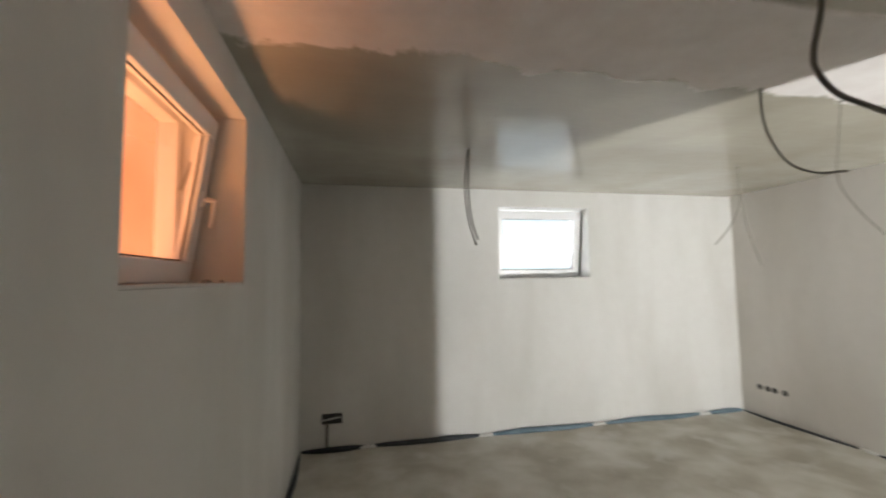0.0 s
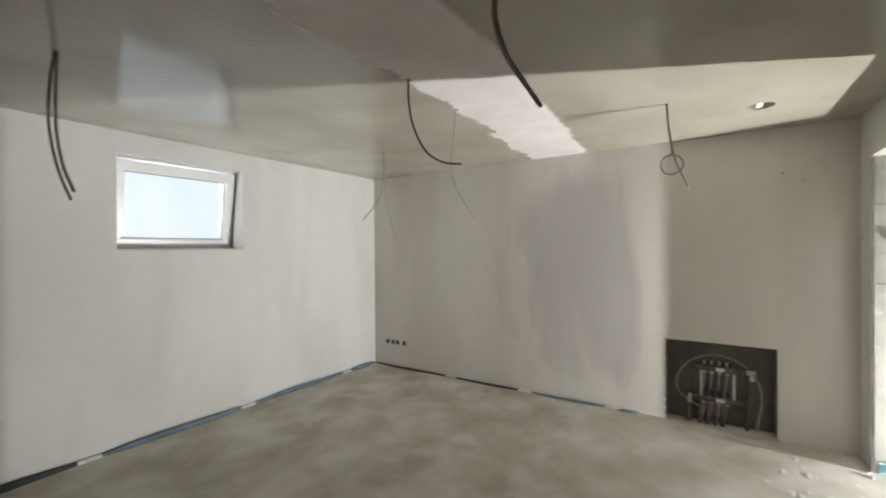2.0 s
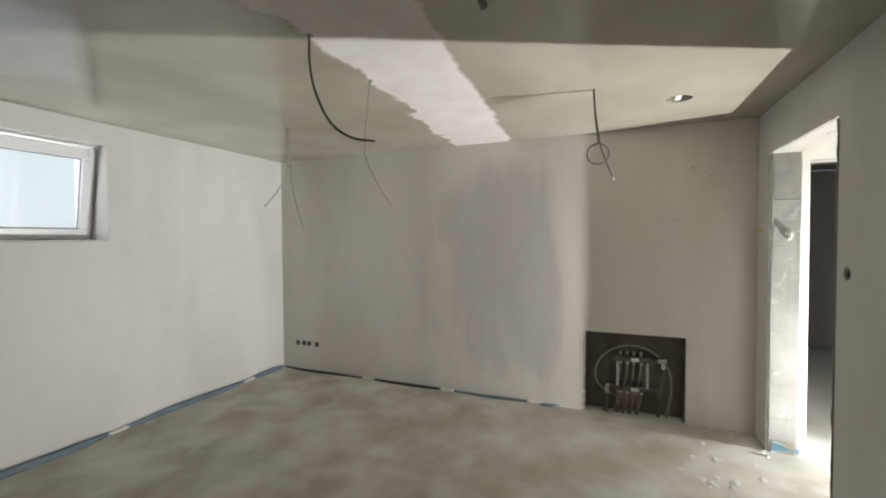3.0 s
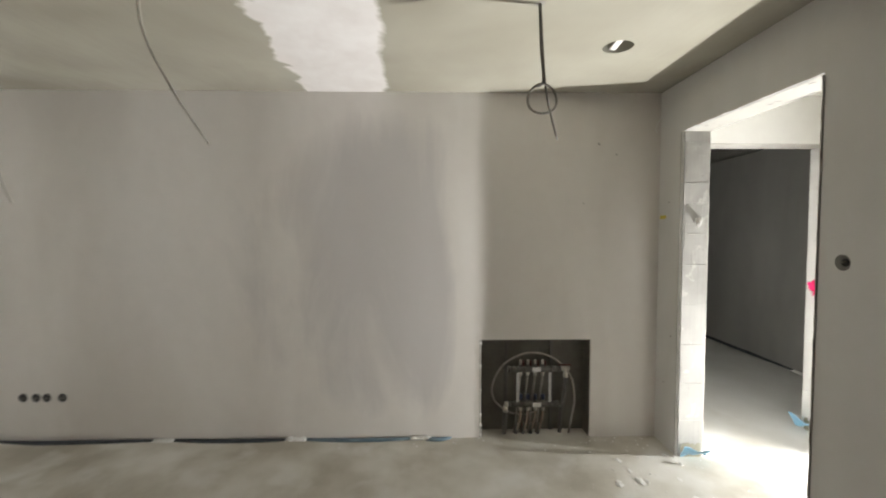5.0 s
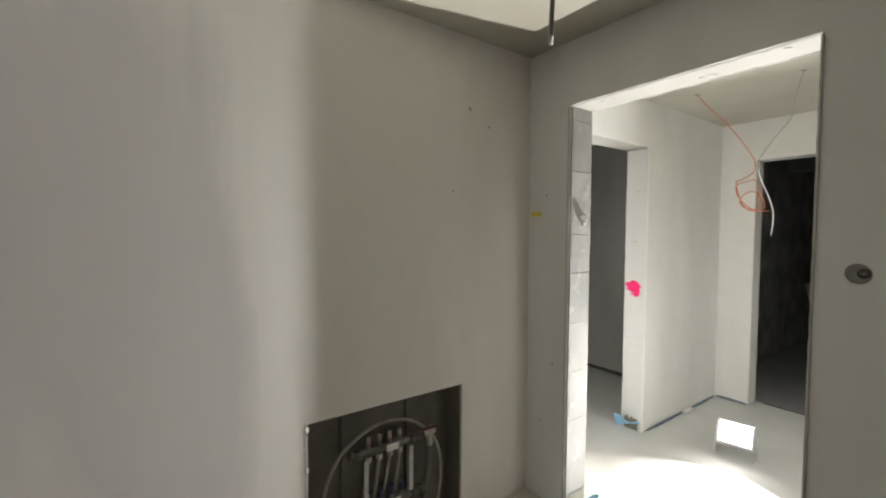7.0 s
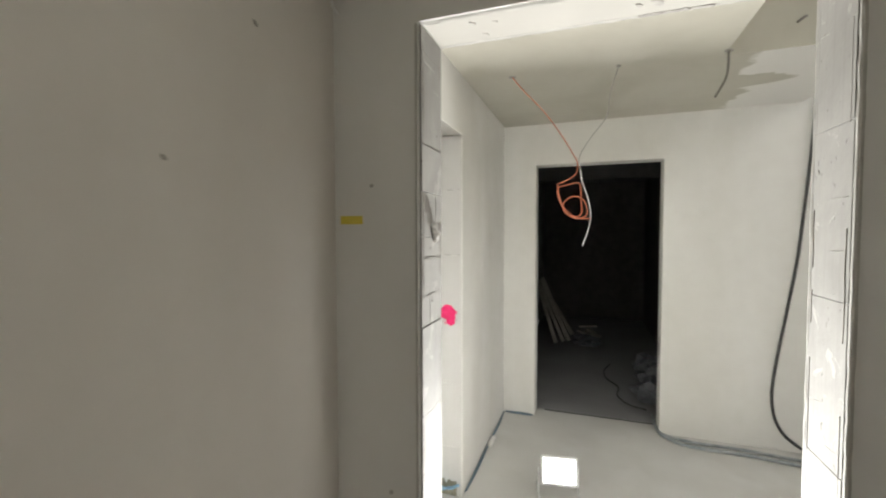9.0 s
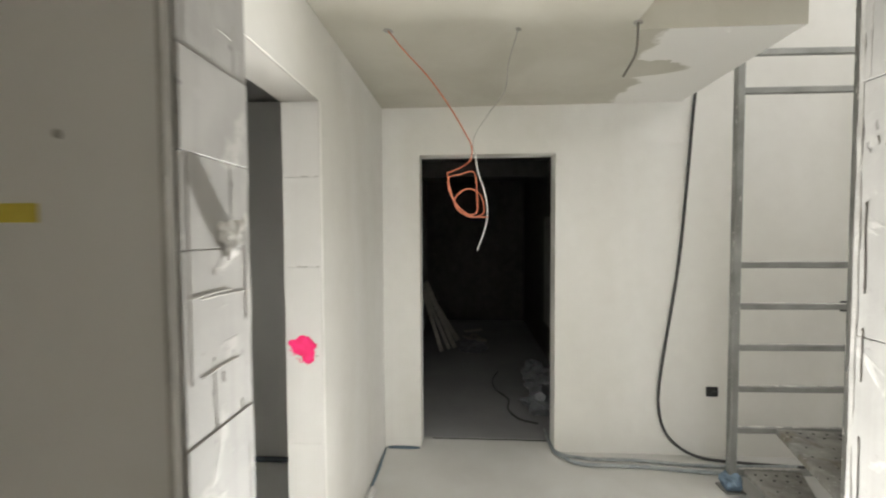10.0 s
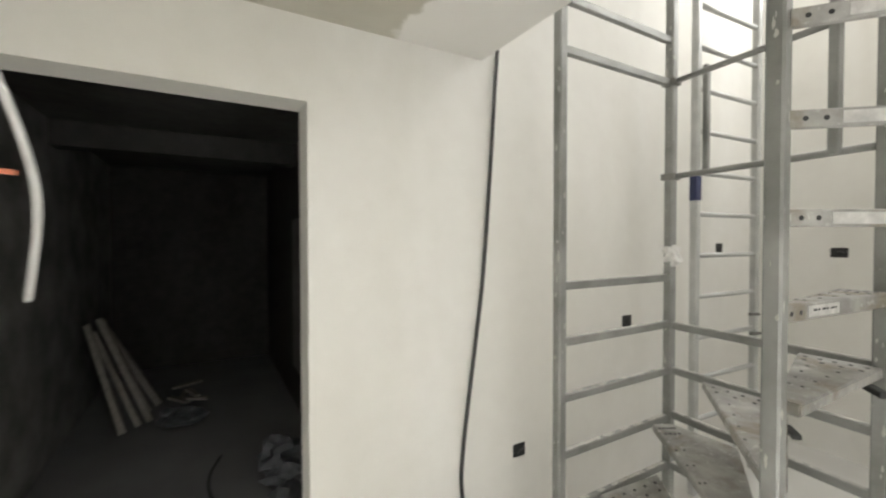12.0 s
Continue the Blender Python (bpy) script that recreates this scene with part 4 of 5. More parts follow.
cable("ceiling_cable", [
    ([(-2.285, 2.201, ZC), (-2.29, 2.195, 2.24), (-2.29, 2.17, 2.12), (-2.282, 2.10, 1.98), (-2.24, 2.02, 1.915), (-2.171, 1.947, 1.907)], 0.0055, CABLE_GREY, "")],
    "single grey cable curling up at its end", G, (-2.285, 2.201, ZC))
cable("ceiling_cable", [
    ([(-3.475, 1.105, ZC), (-3.478, 1.103, 2.1), (-3.488, 1.10, 1.905), (-3.512, 1.10, 1.815), (-3.508, 1.10, 1.783), (-3.474, 1.10, 1.753), (-3.412, 1.10, 1.738), (-3.335, 1.10, 1.72)], 0.0042, CABLE_GREY, "")],
    "grey conduit bent at its end", G, (-3.475, 1.105, ZC))


cable("ceiling_cable", [
    ([(-1.736, 2.242, ZC), (-1.755, 2.255, 2.15), (-1.765, 2.26, 1.95), (-1.73, 2.21, 1.80), (-1.665, 2.15, 1.666)], 0.0029, CABLE_OLIVE, "")],
    "thin single grey cable bending at its end", G, (-1.736, 2.242, ZC))
cable("ceiling_cable", [
    ([(-1.135, 3.39, ZC), (-1.135, 3.385, 2.15), (-1.15, 3.40, 1.99), (-1.18, 3.46, 1.86), (-1.239, 3.54, 1.735)], 0.0042, CABLE_OLIVE, ""),
    ([(-1.125, 3.39, ZC), (-1.115, 3.385, 2.15), (-1.12, 3.37, 1.95), (-1.06, 3.37, 1.74), (-0.98, 3.37, 1.55)], 0.0036, CABLE_OLIVE, "")],
    "two grey cable ends splayed apart below the ceiling", G, (-1.135, 3.39, ZC))


def loop_yz(c, r, n=14, start=0.0, turns=1.0):
    return [(c[0] + 0.2 * r * math.sin(k), c[1] + math.cos(start + 2 * math.pi * turns * k / n) * r, c[2] + math.sin(start + 2 * math.pi * turns * k / n) * r) for k in range(n + 1)]


cable("ceiling_cable", [
    ([(-1.095, 1.097, ZC), (-1.085, 1.085, 2.2), (-1.05, 1.06, 2.03), (-1.0, 1.02, 1.92), (-0.967, 0.986, 1.837)], 0.005, CABLE_GREY, ""),
    ([(-1.09, 1.10, ZC), (-1.075, 1.09, 2.2), (-1.055, 1.075, 2.06)] + loop_yz((-1.055, 1.075, 1.985), 0.062, 14, 0.9, -1.25), 0.005, CABLE_GREY, ""),
    ([(-0.985, 1.006, 1.89), (-0.967, 0.986, 1.835)], 0.0053, CABLE_LIGHT, "bared pale end")],
    "grey cable tied in a loop with a white end", G, (-1.095, 1.097, ZC))
cable("wall_wire", [([(-0.012, 0.0, 2.20), (-0.02, 0.03, 2.16), (-0.03, 0.05, 2.11), (-0.045, 0.045, 2.085)], 0.003, CABLE_WHITE, "")],
      "short white wire end in the room corner")

o = (-0.62, -1.235, 1.655)
cable("ceiling_cable", [
    ([(-0.289, -1.268, ZH), (-0.36, -1.25, 2.245), (-0.46, -1.235, 2.13), (-0.545, -1.235, 2.01), (-0.610, -1.238, 1.90), (-0.634, -1.24, 1.85), (-0.630, -1.24, 1.795), (-0.592, -1.245, 1.765), (-0.55, -1.25, 1.748), (-0.535, -1.25, 1.745)], 0.0029, CABLE_ORANGE, ""),
    ([(-0.535, -1.25, 1.745), (-0.545, -1.25, 1.68), (-0.575, -1.25, 1.60), (-0.63, -1.24, 1.56), (-0.685, -1.24, 1.58), (-0.67, -1.235, 1.65), (-0.62, -1.23, 1.675), (-0.575, -1.235, 1.65), (-0.565, -1.24, 1.61), (-0.60, -1.25, 1.575), (-0.655, -1.25, 1.58), (-0.655, -1.24, 1.66), (-0.645, -1.23, 1.74), (-0.59, -1.235, 1.735), (-0.54, -1.245, 1.72), (-0.545, -1.25, 1.66), (-0.58, -1.26, 1.605), (-0.635, -1.265, 1.565), (-0.705, -1.27, 1.56)], 0.0029, CABLE_ORANGE, "coiled orange cable")],
    "orange cable coiled up below the hall ceiling", G, (-0.289, -1.268, ZH))
cable("ceiling_cable", [
    ([(-0.83, -1.29, ZH), (-0.792, -1.32, 2.212), (-0.777, -1.32, 2.097), (-0.711, -1.32, 2.006), (-0.655, -1.32, 1.921), (-0.640, -1.27, 1.86), (-0.651, -1.244, 1.81)], 0.0025, CABLE_LIGHT, "grey upper length"),
    ([(-0.651, -1.244, 1.81), (-0.660, -1.25, 1.75), (-0.695, -1.28, 1.64), (-0.70, -1.35, 1.54), (-0.662, -1.455, 1.415)], 0.0028, CABLE_WHITE, "white bared end")],
    "pale cable with a white end beside the orange coil", G)
cable("ceiling_cable", [([(-1.304, -1.271, ZH), (-1.303, -1.272, 2.27), (-1.296, -1.28, 2.21), (-1.26, -1.309, 2.135)], 0.0055, CABLE_GREY, "")],
      "short grey cable end at the slab edge", G, (-1.304, -1.271, ZH))
cable("fascia_cable", [([(-1.62, -1.33, 2.47), (-1.60, -1.30, 2.455), (-1.57, -1.285, 2.43)], 0.005, CABLE_GREY, "")],
      "short grey cable stub in the slab edge")
bm = bmesh.new()
disc(bm, (-0.83, -1.29, ZH), 0.014, (0, 0, -1), 0.004, 10, 0.7)
tagged(part("ceiling_patch", bm, MORTAR), "small dark cable hole in the hall ceiling", "hole")
cable("wall_cable", [([(-2.085, YS + 0.014, 2.45), (-2.065, YS + 0.014, 2.2), (-2.043, YS + 0.014, 1.87), (-2.001, YS + 0.013, 1.342), (-1.955, YS + 0.013, 1.0), (-1.916, YS + 0.013, 0.736), (-1.885, YS + 0.014, 0.5), (-1.878, YS + 0.016, 0.35), (-1.905, YS + 0.02, 0.2), (-1.98, YS + 0.03, 0.09), (-2.12, YS + 0.06, 0.02), (-2.35, YS + 0.10, 0.012), (-2.75, YS + 0.14, 0.012)], 0.0095, CABLE_BLACK, "")],
      "thick black cable running down the white wall")
cable("floor_cable", [([(-1.19, YS - 0.3, 0.012), (-1.19, YS - 0.02, 0.012), (-1.24, YS + 0.09, 0.012), (-1.36, YS + 0.17, 0.012), (-1.70, YS + 0.18, 0.012), (-2.16, YS + 0.23, 0.012), (-2.6, YS + 0.24, 0.012)], 0.012, CABLE_DUST, "")],
      "dusty grey cable lying along the wall foot", "cables on the hall floor")
cable("floor_cable", [([(-1.18, YS - 0.2, 0.012), (-1.21, YS + 0.03, 0.012), (-1.40, YS + 0.10, 0.012), (-1.70, YS + 0.105, 0.012), (-2.12, YS + 0.15, 0.012), (-2.7, YS + 0.13, 0.012)], 0.011, CABLE_DUST, "")],
      "dusty blue-grey cable lying along the wall foot", "cables on the hall floor")


# ---- heating manifold in its niche ----
def manifold():
    t = thing("heating_manifold", "underfloor heating manifold with pipes in an open niche", "manifold")
    y_of = lambda u: NICHE[1] - u
    bx = 0.126
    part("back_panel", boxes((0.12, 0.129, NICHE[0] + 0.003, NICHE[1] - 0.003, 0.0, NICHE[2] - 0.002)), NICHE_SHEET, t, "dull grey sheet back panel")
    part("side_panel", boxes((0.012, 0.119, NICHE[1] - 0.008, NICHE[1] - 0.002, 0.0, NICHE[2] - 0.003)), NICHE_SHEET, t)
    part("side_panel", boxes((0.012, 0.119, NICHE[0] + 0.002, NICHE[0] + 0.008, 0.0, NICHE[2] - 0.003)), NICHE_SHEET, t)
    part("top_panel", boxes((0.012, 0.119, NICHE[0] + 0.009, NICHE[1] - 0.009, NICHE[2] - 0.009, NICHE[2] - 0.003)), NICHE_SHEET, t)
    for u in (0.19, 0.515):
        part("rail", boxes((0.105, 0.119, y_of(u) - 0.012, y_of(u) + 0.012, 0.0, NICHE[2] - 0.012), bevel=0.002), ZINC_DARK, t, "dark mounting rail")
    for z, x, mat_l in ((0.46, 0.06, "upper"), (0.215, 0.045, "lower")):
        bm = bmesh.new()
        tube(bm, [(x, y_of(0.20), z), (x, y_of(0.57), z)], 0.018, 12, False)
        for k in range(4):
            u = 0.285 + k * 0.052
            tube(bm, [(x, y_of(u), z - 0.034), (x, y_of(u), z + 0.036)], 0.0125, 8, False)
        for u in (0.205, 0.245, 0.50, 0.545):
            tube(bm, [(x, y_of(u) + 0.009, z), (x, y_of(u) - 0.009, z)], 0.024, 6, False)
        mb = part("manifold_bar", bm, NICKEL_DARK, t, "dark nickel " + mat_l + " bar")
        part("tag", boxes((x - 0.0225, x - 0.0195, y_of(0.425), y_of(0.365), z - 0.014, z + 0.016)), SPLASH, mb, "small white tag")
    for k in range(4):
        u = 0.285 + k * 0.052
        bm = bmesh.new()
        tube(bm, [(0.06, y_of(u), 0.435), (0.068, y_of(u - 0.004), 0.36), (0.078, y_of(u - 0.022), 0.2), (0.075, y_of(u - 0.03), 0.08), (0.07, y_of(u - 0.045), 0.0)], 0.008, 8)
        part("loop_pipe", bm, PIPE_WHITE, t, "pale heating pipe")
        bm = bmesh.new()
        tube(bm, [(0.045, y_of(u), 0.185), (0.04, y_of(u - 0.004), 0.12), (0.045, y_of(u - 0.022), 0.05), (0.055, y_of(u - 0.03), 0.0)], 0.008, 8)
        part("loop_pipe", bm, COPPER, t, "brownish heating pipe")
        bm = bmesh.new()
        tube(bm, [(0.047, y_of(u - 0.024), 0.075), (0.056, y_of(u - 0.032), 0.0)], 0.0125, 8)
        part("sleeve", bm, ZINC_DARK, t, "dark protective sleeve")
        bm = bmesh.new()
        tube(bm, [(0.045, y_of(u), 0.25), (0.045, y_of(u), 0.285)], 0.014, 8, False)
        part("valve_cap", bm, BLUE_CAP, t, "blue valve cap")
        bm = bmesh.new()
        tube(bm, [(0.06, y_of(u), 0.496), (0.06, y_of(u), 0.525)], 0.009, 8, False)
        part("flow_gauge", bm, NICKEL, t)
        bm = bmesh.new()
        tube(bm, [(0.045, y_of(u), 0.195), (0.045, y_of(u), 0.172)], 0.0145, 6, False)
        part("pipe_nut", bm, NICKEL, t)
        bm = bmesh.new()
        tube(bm, [(0.06, y_of(u), 0.44), (0.06, y_of(u), 0.417)], 0.0145, 6, False)
        part("pipe_nut", bm, NICKEL, t)
        bm = bmesh.new()
        tube(bm, [(0.075, y_of(u + 0.02), 0.475), (0.082, y_of(u + 0.02), 0.515)], 0.011, 8, False)
        part("drain_cap", bm, RED, t, "dark red cap")
    for u in (0.262, 0.487):
        bm = boxes((0.03, 0.036, y_of(u) - 0.01, y_of(u) + 0.01, 0.235, 0.44), bevel=0.001)
        for i in range(6):
            disc(bm, (0.03, y_of(u), 0.26 + i * 0.032), 0.004, (-1, 0, 0), 0.002, 8)
        part("bracket", bm, PALE_LACQUER, t, "pale perforated bracket")
    bm = bmesh.new()
    tube(bm, [(0.06, y_of(0.57), 0.465), (0.06, y_of(0.63), 0.47)], 0.02, 10, False)
    tube(bm, [(0.06, y_of(0.605), 0.455), (0.06, y_of(0.605), 0.40)], 0.016, 10, False)
    part("ball_valve", bm, NICKEL, t)
    part("valve_lever", boxes((0.03, 0.045, y_of(0.635), y_of(0.545), 0.49, 0.5), bevel=0.003), RED, t, "red valve lever")
    bm = bmesh.new()
    tube(bm, [(0.06, y_of(0.605), 0.40), (0.065, y_of(0.60), 0.28), (0.07, y_of(0.575), 0.14), (0.07, y_of(0.57), 0.0)], 0.014, 10)
    part("supply_pipe", bm, ZINC_DARK, t, "dark grey supply pipe")
    bm = bmesh.new()
    tube(bm, [(0.045, y_of(0.20), 0.215), (0.045, y_of(0.17), 0.212)], 0.021, 10, False)
    tube(bm, [(0.045, y_of(0.178), 0.2), (0.045, y_of(0.178), 0.16)], 0.018, 10, False)
    part("ball_valve", bm, NICKEL, t)
    bm = bmesh.new()
    tube(bm, [(0.045, y_of(0.178), 0.16), (0.05, y_of(0.172), 0.08), (0.055, y_of(0.17), 0.0)], 0.016, 10)
    part("return_pipe", bm, ZINC_DARK, t, "dark grey return pipe")
    bm = bmesh.new()
    tube(bm, [(0.075, y_of(0.17), 0.165), (0.06, y_of(0.10), 0.24), (0.055, y_of(0.085), 0.345), (0.06, y_of(0.15), 0.475), (0.06, y_of(0.27), 0.555), (0.06, y_of(0.39), 0.575), (0.06, y_of(0.53), 0.53), (0.05, y_of(0.64), 0.405), (0.045, y_of(0.665), 0.25), (0.05, y_of(0.645), 0.1), (0.06, y_of(0.63), 0.0)], 0.0075, 8)
    part("hose", bm, PIPE_WHITE, t, "grey hose bent in a wide ring")
    bm = bmesh.new()
    tube(bm, [(0.075, y_of(0.17), 0.165), (0.07, y_of(0.24), 0.135), (0.07, y_of(0.32), 0.13), (0.075, y_of(0.4), 0.15)], 0.0065, 8)
    part("hose", bm, PIPE_WHITE, t)


manifold()
ragged_lip(wall_east, (0.002, NICHE[1] + 0.012, 0.0), (0, 0, 1), (-1, 0, 0), NICHE[2], 21, 0.012, 0.003)
bm = bmesh.new()
for i, z in enumerate((0.02, 0.09, 0.16, 0.33, 0.50, 0.66)):
    lump(bm, (0.0, NICHE[1] + 0.002, z), 0.009, (0.8, 1.0, 1.5), 0.6, 1, i)
part("plaster_crumb", bm, SPLASH, wall_east, "white crumbs at the niche edge")["kind"] = "stuff"
bm = bmesh.new()
rnd = random.Random(5)
for i in range(34):
    y = rnd.uniform(0.1, 2.2)
    x = -abs(rnd.gauss(0.06, 0.09)) - 0.02
    lump(bm, (x, y, 0.003), rnd.uniform(0.002, 0.008), (1.4, 1, 0.4), 0.9, 1, i)
for i in range(60):
    lump(bm, (rnd.uniform(-1.5, 0.0), rnd.uniform(-0.2, 0.5), 0.002), rnd.uniform(0.002, 0.007), (1.4, 1, 0.4), 0.9, 1, i)
for i in range(24):
    lump(bm, (rnd.uniform(-4.4, -0.3), rnd.uniform(0.8, 4.4), 0.002), rnd.uniform(0.002, 0.006), (1.6, 1, 0.4), 0.9, 1, i)
for i in range(16):
    lump(bm, (rnd.uniform(-0.95, -0.25), rnd.uniform(0.1, 0.62), 0.001), rnd.uniform(0.010, 0.024), (1.5, 0.9, 0.07), 0.9, 2, i + 50)
for i in range(7):
    lump(bm, (-0.30 + rnd.uniform(-0.06, 0.05), 0.03 + rnd.uniform(-0.02, 0.07), 0.004), rnd.uniform(0.006, 0.014), (1.2, 0.9, 0.5), 0.9, 1, i + 80)
tagged(part("plaster_crumbs", bm, SPLASH), "scattered white plaster crumbs on the screed", "debris", kind="stuff")
bm = bmesh.new()
for x, z, r in ((-0.175, 0.747, 0.007), (-0.12, 1.62, 0.006), (-0.10, 0.42, 0.006)):
    disc(bm, (x, 0, z), r, (0, 1, 0), 0.0015, 8)
part("nail_hole", bm, MORTAR, wall_south, "dark pin holes")["kind"] = "stuff"
bm = bmesh.new()
for y, z, r in ((0.42, 2.02, 0.012), (0.52, 1.62, 0.007), (0.30, 1.95, 0.008)):
    disc(bm, (0, y, z), r, (-1, 0, 0), 0.0015, 8, 0.6)
part("scuff", bm, MORTAR, wall_east, "small dark scuffs")["kind"] = "stuff"
# strip of concrete showing in the round ceiling cut-out
bm = bmesh.new()
bar(bm, (-0.762, 0.600, ZC + 0.030), (-0.638, 0.610, ZC + 0.012), 0.034, 0.006, 0.001)
flap = tagged(part("cutout_flap", bm, SPLASH), "pale torn flap across the dark round ceiling cut-out", "duct")
bm = bmesh.new()
bar(bm, (-0.755, 0.640, ZC + 0.05), (-0.645, 0.655, ZC + 0.04), 0.012, 0.006, 0.001)
part("strip", bm, SPLASH, flap)
# black plug added for the shade deep inside the cut-out
bm = bmesh.new()
tube(bm, [(-0.70, 0.605, ZC + 0.07), (-0.70, 0.605, ZC + 0.155)], 0.072, 24, False)
part("cutout_shade", bm, BLACK, flap, "black plug putting shade into the cut-out")


# ---- winding scaffold stair in the stairwell ----
def scaffold_stair():
    t = thing("scaffold_stair", "dusty aluminium scaffold stair winding up the stairwell", "scaffold")
    A, B, C, D = (-2.132, -1.972), (-2.902, -1.984), (-2.121, -1.217), (-2.838, -1.20)
    for (x, y), w in ((A, 0.043), (B, 0.044), (C, 0.044), (D, 0.044)):
        bm = bmesh.new()
        bar(bm, (x, y, 0.06), (x, y, 4.2), w, w, 0.006, (0, 1, 0))
        p = part("post", bm, ALU, t)
        bm = bmesh.new()
        rnd = random.Random(int(1000 * (x + y)))
        for i in range(34):
            z = rnd.uniform(0.15, 2.6)
            sx, sy = rnd.choice(((1, 0), (0, 1), (1, 0)))
            at = Vector((x + sx * w / 2 + (0 if sx else rnd.uniform(-0.4, 0.4) * w), y + sy * w / 2 + (0 if sy else rnd.uniform(-0.4, 0.4) * w), z))
            r, tall = rnd.uniform(0.0012, 0.0045), rnd.uniform(1.0, 4.5)
            lump(bm, at, r, (0.15 if sx else 1, 0.15 if sy else 1, tall), 1.1, 2, i)
        part("splash", bm, LIP, p, "dried white plaster splashes")["kind"] = "stuff"
        bm = bmesh.new()
        box(bm, x - 0.055, x + 0.055, y - 0.055, y + 0.055, 0.0, 0.012, bevel=0.003)
        tube(bm, [(x, y, 0.012), (x, y, 0.1)], 0.02, 10, False)
        part("foot", bm, ZINC, t)
    bm = bmesh.new()
    lump(bm, (A[0], A[1] + 0.005, 0.055), 0.05, (1.05, 1.05, 1.1), 0.35, 3, 3)
    part("foot_wrap", bm, FOOT_BLUE, t, "blue plastic wrapped round a foot")
    bm = bmesh.new()
    lump(bm, (B[0] + 0.005, B[1] + 0.02, 1.415), 0.04, (0.85, 1.05, 1.25), 0.8, 3, 7)
    part("tied_rag", bm, SPLASH, t, "white plastic rag tied to a post")

    def rung(a, b, z, w=0.026, h=0.036):
        bm = bmesh.new()
        bar(bm, (*a, z), (*b, z), w, h, 0.004)
        r = part("rung", bm, ALU, t)
        if z < 1.4:
            # pale flakes: plaster dust, plus light on the rung tops put into colour
            bm = bmesh.new()
            a3, b3 = Vector((*a, z + h / 2)), Vector((*b, z + h / 2))
            for k in range(44):
                u = 0.04 + 0.92 * (k + noise.noise(Vector((k * 1.7, z * 9, 0)))) / 44
                if noise.noise(Vector((k * 0.31, z * 5, 2.0))) < -0.15:
                    continue
                lump(bm, a3.lerp(b3, u), 0.011, (1.7 if abs(a[0] - b[0]) > 0.3 else 0.95, 0.95 if abs(a[0] - b[0]) > 0.3 else 1.7, 0.10), 0.8, 1, k)
            part("dust", bm, LIP, r, "pale dust on the rung top, with its catch of light")["kind"] = "stuff"

    for z in (0.11, 0.355, 0.595, 0.834, 1.07, 1.305, 2.275, 2.485):
        rung(A, B, z)
    for z in (0.355, 0.615, 0.84, 1.065):
        rung(B, D, z)
    for z in (1.81, 2.28):
        bm = bmesh.new()
        tube(bm, [(B[0], B[1], z), (D[0], D[1] + 0.05, z)], 0.0135, 10, False)
        part("guard_rail", bm, ALU, t)
        bm = bmesh.new()
        bar(bm, (B[0], B[1] - 0.035, z), (B[0], B[1] + 0.035, z), 0.06, 0.034, 0.004)
        part("clamp", bm, ZINC, t)
    bm = bmesh.new()
    bar(bm, (-2.83, -1.33, 1.80), (-2.83, -1.33, 3.1), 0.05, 0.03, 0.004, (0, 1, 0))
    s = part("strut", bm, ALU, t)
    part("sticker", boxes((-2.814, -2.813, -1.345, -1.315, 1.95, 2.13)), PAPER, s, "pale printed sticker")
    # arms that carry the upper treads, fanning round the newel post
    for z, ang in ((1.302, 176), (1.548, 152), (1.792, 139), (2.04, 130), (2.262, 110)):
        dx, dy = math.cos(radians(ang)), math.sin(radians(ang))
        bm = bmesh.new()
        bar(bm, (C[0] + dx * 0.02, C[1] + dy * 0.02, z), (C[0] + dx * 0.76, C[1] + dy * 0.76, z), 0.022, 0.045, 0.003)
        a = part("tread_arm", bm, ALU_PALE, t)
        side = Vector((dy, -dx, 0))
        if side.y > 0 or side.x < 0:
            side = -side
        bm = bmesh.new()
        for q in (0.055, 0.10):
            for sg in (1, -1):
                disc(bm, Vector((C[0] + dx * q, C[1] + dy * q, z)) + side * sg * 0.011, 0.0065, side * sg, 0.001, 10)
        part("bolt_hole", bm, BLACK, a, "dark bolt holes")["kind"] = "stuff"
        bm = bmesh.new()
        for sg in (1, -1):
            bar(bm, Vector((C[0] + dx * 0.135, C[1] + dy * 0.135, z)) + side * sg * 0.0115, Vector((C[0] + dx * 0.30, C[1] + dy * 0.30, z)) + side * sg * 0.0115, 0.002, 0.030, 0)
        part("sticker", bm, PAPER, a, "worn pale sticker")
        if z < 1.4:
            bm = bmesh.new()
            for i in range(9):
                q = 0.155 + i * 0.015 + (0.006 if i % 3 == 0 else 0)
                for sg in (1, -1):
                    bar(bm, Vector((C[0] + dx * q, C[1] + dy * q, z + 0.003)) + side * sg * 0.0128, Vector((C[0] + dx * (q + 0.008), C[1] + dy * (q + 0.008), z + 0.003)) + side * sg * 0.0128, 0.001, 0.006, 0)
            part("print", bm, BLACK, a, "small unreadable print")["kind"] = "stuff"
